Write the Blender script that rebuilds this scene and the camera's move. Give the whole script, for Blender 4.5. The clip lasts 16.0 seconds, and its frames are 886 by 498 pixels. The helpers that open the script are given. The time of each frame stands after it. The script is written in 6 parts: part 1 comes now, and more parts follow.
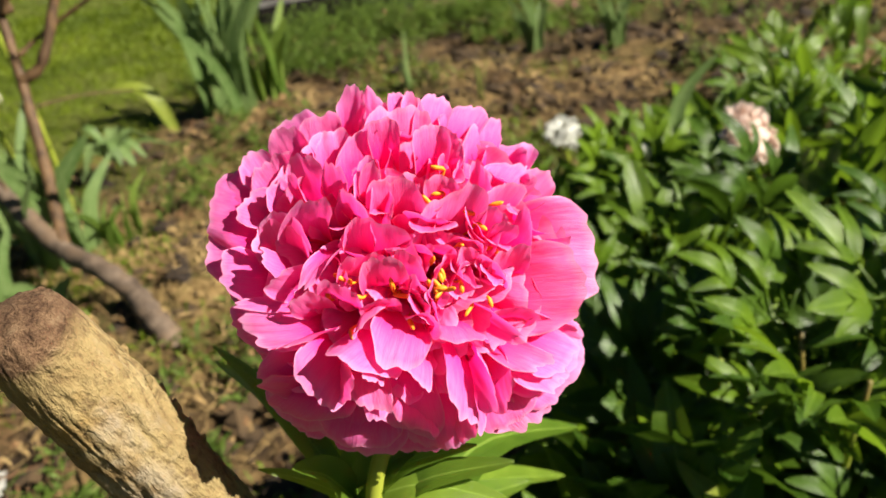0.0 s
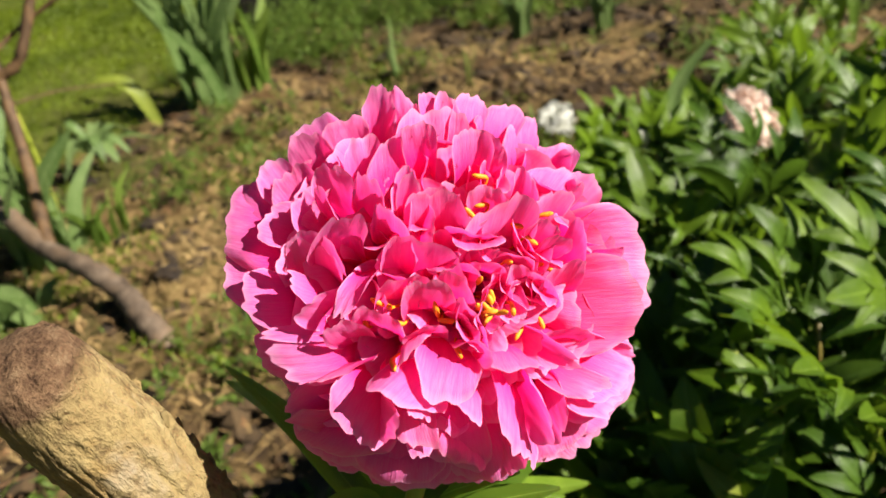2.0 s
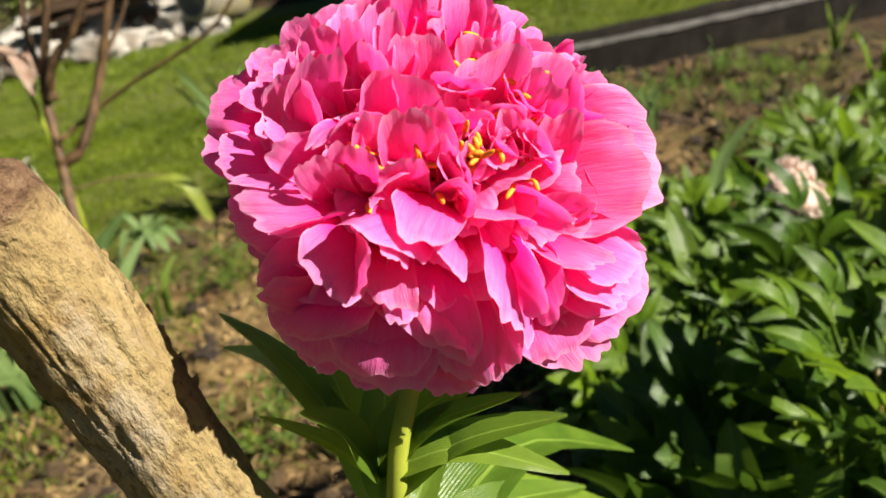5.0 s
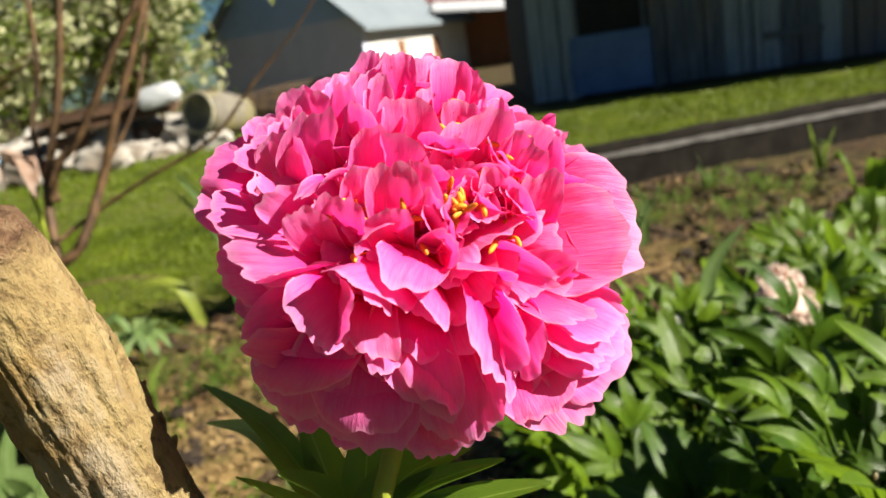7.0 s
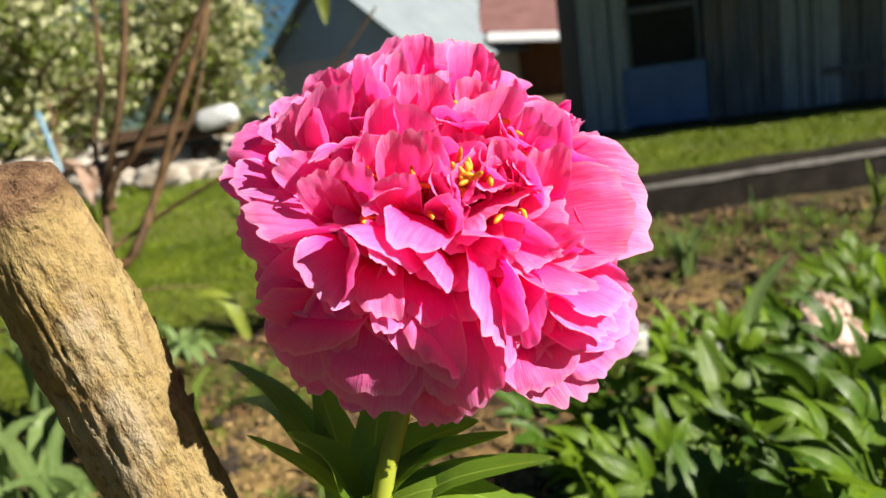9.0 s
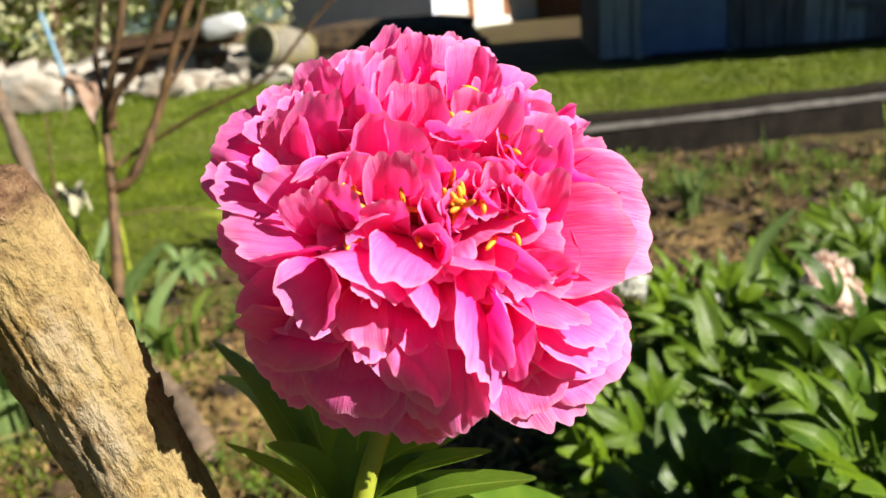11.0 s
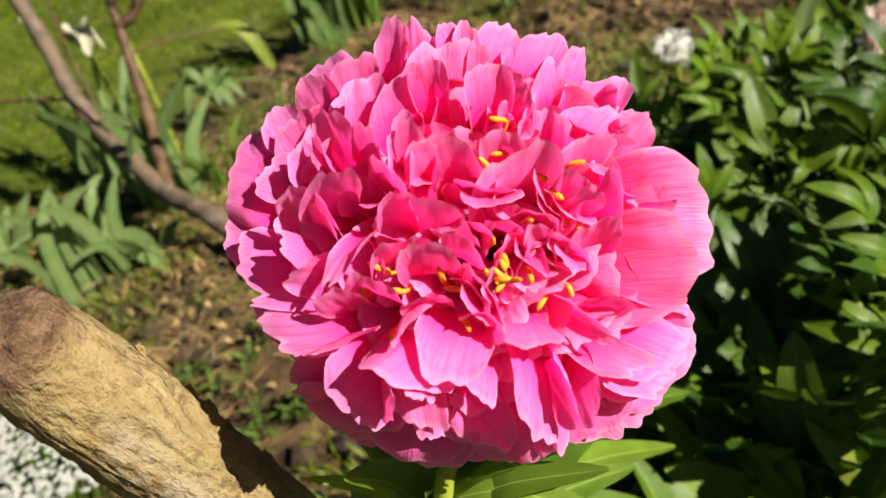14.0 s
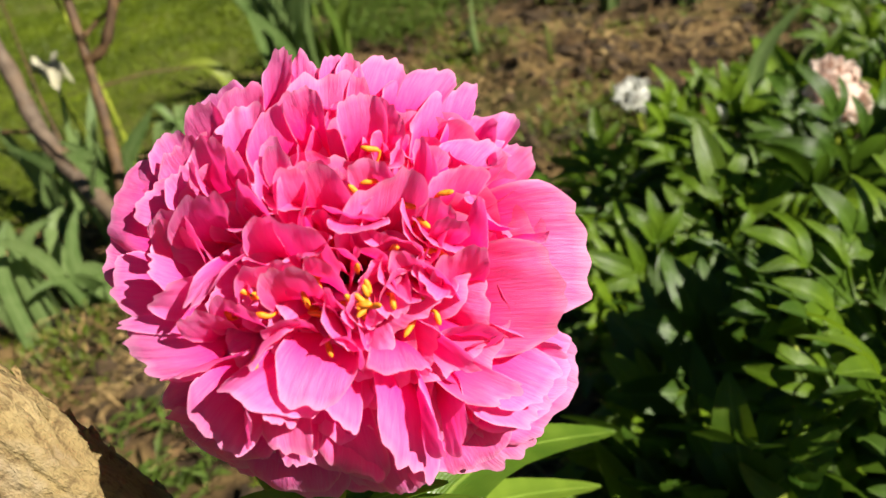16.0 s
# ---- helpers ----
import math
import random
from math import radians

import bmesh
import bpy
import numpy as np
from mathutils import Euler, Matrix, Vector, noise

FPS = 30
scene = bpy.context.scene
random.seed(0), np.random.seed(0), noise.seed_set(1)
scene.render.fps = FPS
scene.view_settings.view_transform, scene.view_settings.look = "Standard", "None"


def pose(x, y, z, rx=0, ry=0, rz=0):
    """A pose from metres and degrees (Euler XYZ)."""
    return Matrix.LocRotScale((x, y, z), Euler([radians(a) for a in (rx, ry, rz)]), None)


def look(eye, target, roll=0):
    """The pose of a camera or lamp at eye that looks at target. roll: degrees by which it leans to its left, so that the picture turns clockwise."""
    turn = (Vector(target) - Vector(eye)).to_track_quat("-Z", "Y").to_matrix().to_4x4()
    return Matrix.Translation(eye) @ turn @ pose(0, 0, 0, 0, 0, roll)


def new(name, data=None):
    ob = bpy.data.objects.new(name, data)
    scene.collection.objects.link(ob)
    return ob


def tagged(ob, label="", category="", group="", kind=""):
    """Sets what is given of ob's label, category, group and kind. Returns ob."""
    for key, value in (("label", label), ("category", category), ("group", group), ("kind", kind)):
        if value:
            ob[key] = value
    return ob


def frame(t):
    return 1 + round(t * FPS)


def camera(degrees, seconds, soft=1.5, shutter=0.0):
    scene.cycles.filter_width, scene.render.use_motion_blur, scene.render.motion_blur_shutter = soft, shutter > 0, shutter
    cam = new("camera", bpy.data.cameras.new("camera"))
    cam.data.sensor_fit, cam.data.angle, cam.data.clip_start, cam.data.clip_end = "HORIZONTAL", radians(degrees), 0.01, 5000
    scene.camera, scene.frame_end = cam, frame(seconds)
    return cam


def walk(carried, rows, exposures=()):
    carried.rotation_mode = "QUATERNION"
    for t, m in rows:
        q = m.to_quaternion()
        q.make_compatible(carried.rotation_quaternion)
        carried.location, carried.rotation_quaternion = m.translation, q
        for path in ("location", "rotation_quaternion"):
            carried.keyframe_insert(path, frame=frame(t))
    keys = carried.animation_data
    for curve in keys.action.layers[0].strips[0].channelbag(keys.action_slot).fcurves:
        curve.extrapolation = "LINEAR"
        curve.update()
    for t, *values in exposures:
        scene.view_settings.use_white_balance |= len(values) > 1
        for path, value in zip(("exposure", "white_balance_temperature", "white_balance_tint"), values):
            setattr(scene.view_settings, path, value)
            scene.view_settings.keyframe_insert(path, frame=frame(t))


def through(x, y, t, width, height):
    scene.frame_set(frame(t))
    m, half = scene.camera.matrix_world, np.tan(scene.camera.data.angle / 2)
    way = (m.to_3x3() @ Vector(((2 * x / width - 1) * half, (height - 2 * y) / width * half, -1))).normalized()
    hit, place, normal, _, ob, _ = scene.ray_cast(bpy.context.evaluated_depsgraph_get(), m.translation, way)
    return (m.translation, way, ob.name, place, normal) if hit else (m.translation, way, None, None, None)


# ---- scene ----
cam = camera(58.9, 16.0)
PATH = [
    (0, (-0.005, 0.038, 0.872), (-0.137, 1.757, -0.142), -9.2),
    (0.5, (-0.02, 0.045, 0.88), (-0.142, 1.763, -0.138), -9.3),
    (1, (-0.023, 0.056, 0.872), (-0.136, 1.766, -0.159), -9.7),
    (1.5, (-0.023, 0.064, 0.871), (-0.13, 1.765, -0.176), -10.0),
    (2, (-0.025, 0.067, 0.87), (-0.125, 1.767, -0.179), -10.0),
    (2.5, (-0.024, 0.069, 0.87), (-0.124, 1.767, -0.181), -10.2),
    (3, (-0.026, 0.065, 0.869), (-0.122, 1.761, -0.188), -10.3),
    (3.5, (-0.019, 0.055, 0.851), (-0.163, 1.762, -0.18), -11.2),
    (4, (-0.021, 0.049, 0.829), (-0.205, 1.817, -0.087), -11.2),
    (4.2, (-0.019, 0.049, 0.818), (-0.213, 1.833, -0.065), -11.1),
    (6.3, (-0.018, 0.04, 0.766), (-0.156, 1.953, 0.199), -8.7),
    (6.5, (-0.02, 0.042, 0.766), (-0.148, 1.96, 0.216), -8.8),
    (7, (-0.017, 0.036, 0.768), (-0.145, 1.972, 0.285), -8.7),
    (7.5, (-0.011, 0.023, 0.766), (-0.166, 1.971, 0.343), -8.6),
    (8, (-0.005, 0.023, 0.75), (-0.222, 1.97, 0.346), -8.7),
    (10.3, (-0.007, 0.036, 0.75), (-0.246, 1.981, 0.354), -5.8),
    (10.5, (-0.006, 0.04, 0.758), (-0.252, 1.97, 0.295), -5.6),
    (11, (0.0, 0.044, 0.778), (-0.266, 1.936, 0.185), -5.2),
    (11.5, (0.007, 0.048, 0.795), (-0.281, 1.903, 0.107), -6.4),
    (12, (0.016, 0.056, 0.806), (-0.316, 1.88, 0.054), -7.3),
    (12.5, (0.016, 0.071, 0.824), (-0.379, 1.83, -0.042), -10.1),
    (13, (0.014, 0.084, 0.835), (-0.397, 1.771, -0.157), -13.0),
    (13.5, (0.011, 0.094, 0.844), (-0.411, 1.754, -0.188), -15.0),
    (14, (0.005, 0.099, 0.851), (-0.42, 1.701, -0.269), -16.5),
    (14.5, (0.007, 0.104, 0.852), (-0.397, 1.675, -0.319), -16.6),
    (15, (0.011, 0.109, 0.852), (-0.381, 1.672, -0.332), -16.6),
    (15.5, (0.021, 0.101, 0.841), (-0.347, 1.728, -0.262), -15.3),
    (16, (0.035, 0.097, 0.842), (-0.319, 1.766, -0.203), -13.9),
]
walk(cam, [(t, look(eye, target, roll)) for t, eye, target, roll in PATH],
     [(0, 0.06), (4, 0.09), (8, 0.13), (11, 0.19), (12.5, 0.09), (14, -0.05), (16, -0.11)])
# a phone lens focused on the bloom
cam.data.dof.use_dof = True
cam.data.dof.focus_distance = 0.262
cam.data.dof.aperture_fstop = 13.5

# ---------------------------------------------------------------- light
SUN = Vector((0.775, -0.25, 0.58)).normalized()
world = bpy.data.worlds.new("sky")
scene.world = world
world.use_nodes = True
wn = world.node_tree
wn.nodes.clear()
w_out = wn.nodes.new("ShaderNodeOutputWorld")
w_bg = wn.nodes.new("ShaderNodeBackground")
w_sky = wn.nodes.new("ShaderNodeTexSky")
w_sky.sky_type = "NISHITA"
w_sky.sun_disc = False
w_sky.dust_density = 0.0
w_sky.ozone_density = 3.0
w_sky.sun_elevation = math.asin(SUN.z)
w_sky.sun_rotation = math.atan2(SUN.x, SUN.y)
w_bg.inputs["Strength"].default_value = 0.038
w_mix = wn.nodes.new("ShaderNodeMix")
w_mix.data_type, w_mix.blend_type = "RGBA", "MULTIPLY"
w_mix.inputs[0].default_value = 1.0
w_mix.inputs[7].default_value = (0.58, 0.84, 1.0, 1)
wn.links.new(w_sky.outputs[0], w_mix.inputs[6])
wn.links.new(w_mix.outputs[2], w_bg.inputs[0])
wn.links.new(w_bg.outputs[0], w_out.inputs[0])
sun = new("sun", bpy.data.lights.new("sun", "SUN"))
sun.data.energy = 13.0
sun.data.angle = radians(0.53)
sun.data.color = (1.0, 0.93, 0.81)
sun.matrix_world = look(SUN * 30, (0, 0, 0))


# ---------------------------------------------------------------- materials
class Mat:
    """A node material with short ways to its usual nodes."""

    def __init__(self, name):
        self.m = bpy.data.materials.new(name)
        self.m.use_nodes = True
        self.t = self.m.node_tree
        self.t.nodes.clear()
        self.out = self.t.nodes.new("ShaderNodeOutputMaterial")
        self.co = None

    def n(self, kind, **props):
        node = self.t.nodes.new("ShaderNode" + kind)
        for k, v in props.items():
            if k in node.inputs:
                self.put(node.inputs[k], v)
        return node

    def put(self, sock, v):
        if hasattr(v, "is_output"):
            self.t.links.new(v, sock)
        else:
            sock.default_value = v

    def coord(self, kind="Object"):
        if self.co is None:
            self.co = self.t.nodes.new("ShaderNodeTexCoord")
        return self.co.outputs[kind]

    def noise(self, scale, detail=4.0, rough=0.6, vec=None, stretch=None, dist=0.0):
        node = self.n("TexNoise", Scale=scale, Detail=detail, Roughness=rough, Distortion=dist)
        vec = vec or self.coord()
        if stretch:
            mp = self.n("Mapping", Vector=vec)
            mp.inputs["Scale"].default_value = stretch
            vec = mp.outputs[0]
        self.put(node.inputs["Vector"], vec)
        return node.outputs["Fac"]

    def ramp(self, fac, stops):
        node = self.t.nodes.new("ShaderNodeValToRGB")
        el = node.color_ramp.elements
        while len(el) < len(stops):
            el.new(0.5)
        for e, (p, c) in zip(el, stops):
            e.position = p
            e.color = (*c, 1) if len(c) == 3 else c
        self.put(node.inputs[0], fac)
        return node.outputs[0]

    def mix(self, fac, a, b, mode="MIX"):
        node = self.t.nodes.new("ShaderNodeMix")
        node.data_type = "RGBA"
        node.blend_type = mode
        for k, v in ((0, fac), (6, a), (7, b)):
            if not hasattr(v, "is_output") and k and len(v) == 3:
                v = (*v, 1)
            self.put(node.inputs[k], v)
        return node.outputs[2]

    def math(self, op, a, b=0.0):
        node = self.t.nodes.new("ShaderNodeMath")
        node.operation = op
        self.put(node.inputs[0], a)
        self.put(node.inputs[1], b)
        return node.outputs[0]

    def bump(self, h, strength=0.4, distance=0.002):
        return self.n("Bump", Height=h, Strength=strength, Distance=distance).outputs[0]

    def finish(self, color, rough=0.6, bump=None, metal=0.0, spec=0.5, through=0.0, through_color=None):
        b = self.n("BsdfPrincipled")
        self.put(b.inputs["Base Color"], color if hasattr(color, "is_output") else (*color, 1))
        self.put(b.inputs["Roughness"], rough)
        self.put(b.inputs["Metallic"], metal)
        self.put(b.inputs["Specular IOR Level"], spec)
        if bump:
            self.put(b.inputs["Normal"], bump)
        shader = b.outputs[0]
        if through:
            tr = self.n("BsdfTranslucent")
            c = through_color if through_color is not None else color
            self.put(tr.inputs["Color"], c if hasattr(c, "is_output") else (*c, 1))
            mx = self.n("MixShader")
            self.put(mx.inputs[0], through)
            self.t.links.new(shader, mx.inputs[1])
            self.t.links.new(tr.outputs[0], mx.inputs[2])
            shader = mx.outputs[0]
        self.t.links.new(shader, self.out.inputs[0])
        return self.m


def petal_material(name, tip, mid, base, through, glow=None):
    k = Mat(name)
    uv = k.coord("UV")
    sep = k.n("SeparateXYZ", Vector=uv)
    v = sep.outputs[1]
    # every petal takes its own stretch of the vein pattern
    place = k.t.nodes.new("ShaderNodeObjectInfo")
    own = k.t.nodes.new("ShaderNodeVectorMath")
    k.t.links.new(uv, own.inputs[0])
    k.t.links.new(place.outputs["Random"], own.inputs[1])
    veins = k.noise(9.0, 4.0, 0.65, own.outputs[0], (3.2, 0.45, 1.0), 0.4)
    fine = k.noise(30.0, 3.0, 0.6, own.outputs[0], (2.0, 0.22, 1.0), 0.2)
    # the petal's own deepening to the root, strengthened for shade between petals
    col = k.ramp(v, [(0.26, base), (0.56, mid), (0.88, tip)])
    col = k.mix(k.math("MULTIPLY", k.ramp(veins, [(0.40, (0, 0, 0)), (0.62, (1, 1, 1))]), 0.34), col, mid)
    col = k.mix(k.math("MULTIPLY", k.ramp(fine, [(0.52, (0, 0, 0)), (0.66, (1, 1, 1))]), k.math("MULTIPLY", v, 0.3)), col, tuple(0.85 * c + 0.12 for c in tip))
    # the petal's own pale edge, whitened further as if catching the sun
    rim = k.math("MAXIMUM", k.math("MULTIPLY", k.math("ABSOLUTE", k.math("SUBTRACT", sep.outputs[0], 0.5)), 2.0), v)
    col = k.mix(k.ramp(rim, [(0.93, (0, 0, 0)), (1.0, (0.6, 0.6, 0.6))]), col, tuple(0.65 * c + 0.32 for c in tip))
    info = k.t.nodes.new("ShaderNodeObjectInfo")
    hs = k.n("HueSaturation", Color=col)
    k.put(hs.inputs["Hue"], k.math("ADD", k.math("MULTIPLY", info.outputs["Random"], 0.016), 0.492))
    k.put(hs.inputs["Value"], k.math("ADD", k.math("MULTIPLY", info.outputs["Random"], 0.05), 0.95))
    h = k.math("ADD", veins, k.math("MULTIPLY", fine, 0.7))
    return k.finish(hs.outputs[0], 0.5, k.bump(h, 0.45, 0.0010), spec=0.3, through=through,
                    through_color=k.mix(k.ramp(v, [(0.4, (0.95, 0.95, 0.95)), (0.95, (0.55, 0.55, 0.55))]), hs.outputs[0], glow) if glow else None)


PETAL = petal_material("petal", (0.89, 0.215, 0.555), (0.89, 0.025, 0.34), (0.96, 0.003, 0.05), 0.51, (1.0, 0.014, 0.29))
PALE_PETAL = petal_material("pale_petal", (0.80, 0.66, 0.58), (0.76, 0.58, 0.50), (0.86, 0.70, 0.60), 0.45)
WHITE_PETAL = petal_material("white_petal", (0.60, 0.60, 0.55), (0.58, 0.58, 0.52), (0.55, 0.56, 0.42), 0.4)


def leaf_material(name, dark, light, through, gloss=0.38, strength=0.5):
    k = Mat(name)
    uv = k.coord("UV")
    sep = k.n("SeparateXYZ", Vector=uv)
    mid = k.math("ABSOLUTE", k.math("SUBTRACT", sep.outputs[0], 0.5))
    patch = k.noise(35.0, 4.0, 0.6)
    info = k.t.nodes.new("ShaderNodeObjectInfo")
    tone = k.math("ADD", k.math("MULTIPLY", patch, 0.7), k.math("MULTIPLY", info.outputs["Random"], 0.35))
    col = k.ramp(tone, [(0.25, dark), (0.75, light)])
    pale = tuple(min(1, c * 1.6 + 0.03) for c in light)
    col = k.mix(k.ramp(mid, [(0.0, (0.8, 0.8, 0.8)), (0.035, (0, 0, 0))]), col, pale)
    side = k.n("TexWave", Vector=uv, Scale=7.0, Distortion=1.5)
    h = k.math("ADD", k.math("MULTIPLY", side.outputs["Fac"], 0.5), k.noise(120.0, 3.0))
    return k.finish(col, gloss, k.bump(h, strength, 0.0008), spec=0.3, through=through,
                    through_color=k.mix(0.6, col, tuple(min(1, c * 2.2) for c in light)))


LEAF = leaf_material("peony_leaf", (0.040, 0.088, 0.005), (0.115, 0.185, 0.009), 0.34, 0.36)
# darker copy of the leaf: shade inside the bushes is put into its colour
LEAF_SHADED = leaf_material("shaded_leaf", (0.022, 0.055, 0.005), (0.058, 0.108, 0.009), 0.26, 0.36)
# brighter copy of the leaf; sunlight on these leaflets is put into its colour
STEM_LEAF = leaf_material("stem_leaf", (0.062, 0.125, 0.012), (0.18, 0.265, 0.03), 0.4, 0.3)
IRIS_LEAF = leaf_material("iris_leaf", (0.0644, 0.114, 0.0272), (0.154, 0.214, 0.0743), 0.28, 0.4)
YOUNG_LEAF = leaf_material("young_leaf", (0.0988, 0.142, 0.0164), (0.208, 0.241, 0.0328), 0.38, 0.4)
WEED = leaf_material("weed", (0.0492, 0.0988, 0.0109), (0.131, 0.186, 0.0274), 0.35, 0.5)


def plain(name, a, b, scale, rough=0.7, bump=0.4, dist=0.002, stretch=None, through=0.0, spec=0.4, metal=0.0, a2=None):
    k = Mat(name)
    f = k.noise(scale, 5.0, 0.62, stretch=stretch)
    g = k.noise(scale * 6.0, 3.0, 0.6, stretch=stretch)
    col = k.ramp(f, [(0.3, a), (0.7, b)])
    if a2:
        col = k.mix(k.ramp(k.noise(scale * 0.35, 3.0), [(0.48, (0, 0, 0)), (0.62, (1, 1, 1))]), col, a2)
    col = k.mix(k.math("MULTIPLY", g, 0.35), col, tuple(c * 0.6 for c in a))
    return k.finish(col, rough, k.bump(k.math("ADD", f, k.math("MULTIPLY", g, 0.6)), bump, dist), metal, spec, through)


STEM = plain("stem_green", (0.275, 0.338, 0.0312), (0.45, 0.5, 0.0625), 30.0, 0.45, 0.2, 0.0005, through=0.3)
STEM_RED = plain("stem_reddish", (0.119, 0.0768, 0.0178), (0.178, 0.154, 0.0296), 25.0, 0.5, 0.2, 0.0005)
STAMEN = plain("stamen_yellow", (0.80, 0.20, 0.002), (0.92, 0.50, 0.04), 500.0, 0.5, 0.5, 0.0004, through=0.2)
TWIG = plain("sapling_bark", (0.028, 0.014, 0.006), (0.16, 0.088, 0.034), 45.0, 0.7, 0.6, 0.002, (1, 1, 0.4))
BRANCH = plain("branch_bark", (0.038, 0.024, 0.015), (0.175, 0.128, 0.088), 45.0, 0.75, 0.6, 0.002, (1, 1, 0.4), a2=(0.13, 0.085, 0.05))
SOIL_CLOD = plain("soil_clod", (0.026, 0.015, 0.006), (0.082, 0.050, 0.021), 14.0, 0.95, 0.8, 0.004, a2=(0.0136, 0.00812, 0.00485))
STRAW = plain("dry_litter", (0.25, 0.155, 0.055), (0.41, 0.29, 0.125), 20.0, 0.85, 0.4, 0.002, through=0.15, a2=(0.148, 0.0739, 0.0315))
# near-black front and paler rim: shade and sunlight are put into these colours
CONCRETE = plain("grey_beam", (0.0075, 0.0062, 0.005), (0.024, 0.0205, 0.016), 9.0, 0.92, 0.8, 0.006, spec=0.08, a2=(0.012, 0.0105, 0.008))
BEAM_RIM = plain("sunlit_rim", (0.05, 0.046, 0.042), (0.115, 0.108, 0.098), 14.0, 0.92, 0.6, 0.004)
SHED_WOOD = plain("weathered_board", (0.056, 0.064, 0.092), (0.185, 0.19, 0.235), 3.5, 0.88, 0.6, 0.006, (6, 6, 0.6), a2=(0.17, 0.14, 0.135))
SHED_PALE = plain("pale_board", (0.19, 0.215, 0.27), (0.36, 0.39, 0.46), 4.0, 0.88, 0.5, 0.005, (6, 6, 0.6))
PANEL_BLUE = plain("blue_panel", (0.075, 0.13, 0.30), (0.125, 0.20, 0.42), 2.5, 0.55, 0.3, 0.004)
NEAR_BLACK = plain("near_black", (0.00912, 0.00836, 0.00912), (0.0228, 0.0213, 0.0228), 4.0, 0.9)
ROOF_GREY = plain("grey_sheet_roof", (0.146, 0.175, 0.195), (0.204, 0.233, 0.253), 1.2, 0.5, 0.3, 0.01)
ROOF_MAROON = plain("maroon_roof", (0.119, 0.0534, 0.0504), (0.178, 0.0889, 0.0828), 1.5, 0.7, 0.3, 0.01)
GABLE_BLUE = plain("bluish_sheeting", (0.36, 0.50, 0.74), (0.46, 0.60, 0.82), 0.8, 0.5, 0.2, 0.01)
GABLE_GREY = plain("grey_gable", (0.60, 0.62, 0.76), (0.72, 0.74, 0.86), 1.6, 0.85, 0.4, 0.01)
WHITEWASH = plain("whitewashed_wall", (0.52, 0.50, 0.45), (0.62, 0.60, 0.55), 1.4, 0.85, 0.3, 0.01)
BROWN_WALL = plain("brown_boards", (0.142, 0.0534, 0.0207), (0.225, 0.095, 0.0415), 2.0, 0.8, 0.4, 0.01, (4, 4, 0.5))
RUST = plain("rusty_wood", (0.0593, 0.0326, 0.0178), (0.131, 0.0711, 0.0385), 3.0, 0.85, 0.5, 0.01)
WHITE_THING = plain("white_plastic", (0.427, 0.445, 0.462), (0.498, 0.51, 0.521), 3.0, 0.4, 0.2, 0.004)
PALE_STONE = plain("pale_rubble", (0.267, 0.243, 0.207), (0.391, 0.368, 0.326), 5.0, 0.9, 0.6, 0.01, a2=(0.201, 0.16, 0.119))
BARREL = plain("old_barrel", (0.101, 0.0889, 0.0652), (0.214, 0.19, 0.148), 4.0, 0.75, 0.4, 0.006, a2=(0.249, 0.214, 0.0711))
BLUE_PIPE = plain("blue_paint", (0.095, 0.19, 0.273), (0.142, 0.249, 0.332), 12.0, 0.5, 0.3, 0.002)
FADED = plain("faded_flower", (0.249, 0.142, 0.0889), (0.391, 0.296, 0.237), 40.0, 0.8, 0.5, 0.001, through=0.25)
CREAM = plain("cream_flower", (0.439, 0.403, 0.249), (0.486, 0.462, 0.356), 30.0, 0.6, 0.3, 0.001, through=0.3)
TREE_LEAF = plain("tree_leaf", (0.05, 0.08, 0.005), (0.18, 0.23, 0.018), 2.0, 0.6, 0.2, 0.002, through=0.35)
BLOSSOM = plain("blossom", (0.46, 0.46, 0.24), (0.60, 0.60, 0.38), 3.0, 0.7, 0.2, 0.002, through=0.3)
DARK_LEAF_FAR = plain("hedge_leaf", (0.0296, 0.0593, 0.00889), (0.0768, 0.119, 0.0207), 2.0, 0.6, 0.2, 0.002, through=0.25)
RED_PLANK = plain("reddish_plank", (0.154, 0.0768, 0.0474), (0.237, 0.142, 0.095), 8.0, 0.85, 0.5, 0.004, (0.4, 4, 4))
GRASS = plain("grass_blade", (0.058, 0.092, 0.002), (0.185, 0.245, 0.006), 2.2, 0.55, 0.1, 0.001, through=0.35)


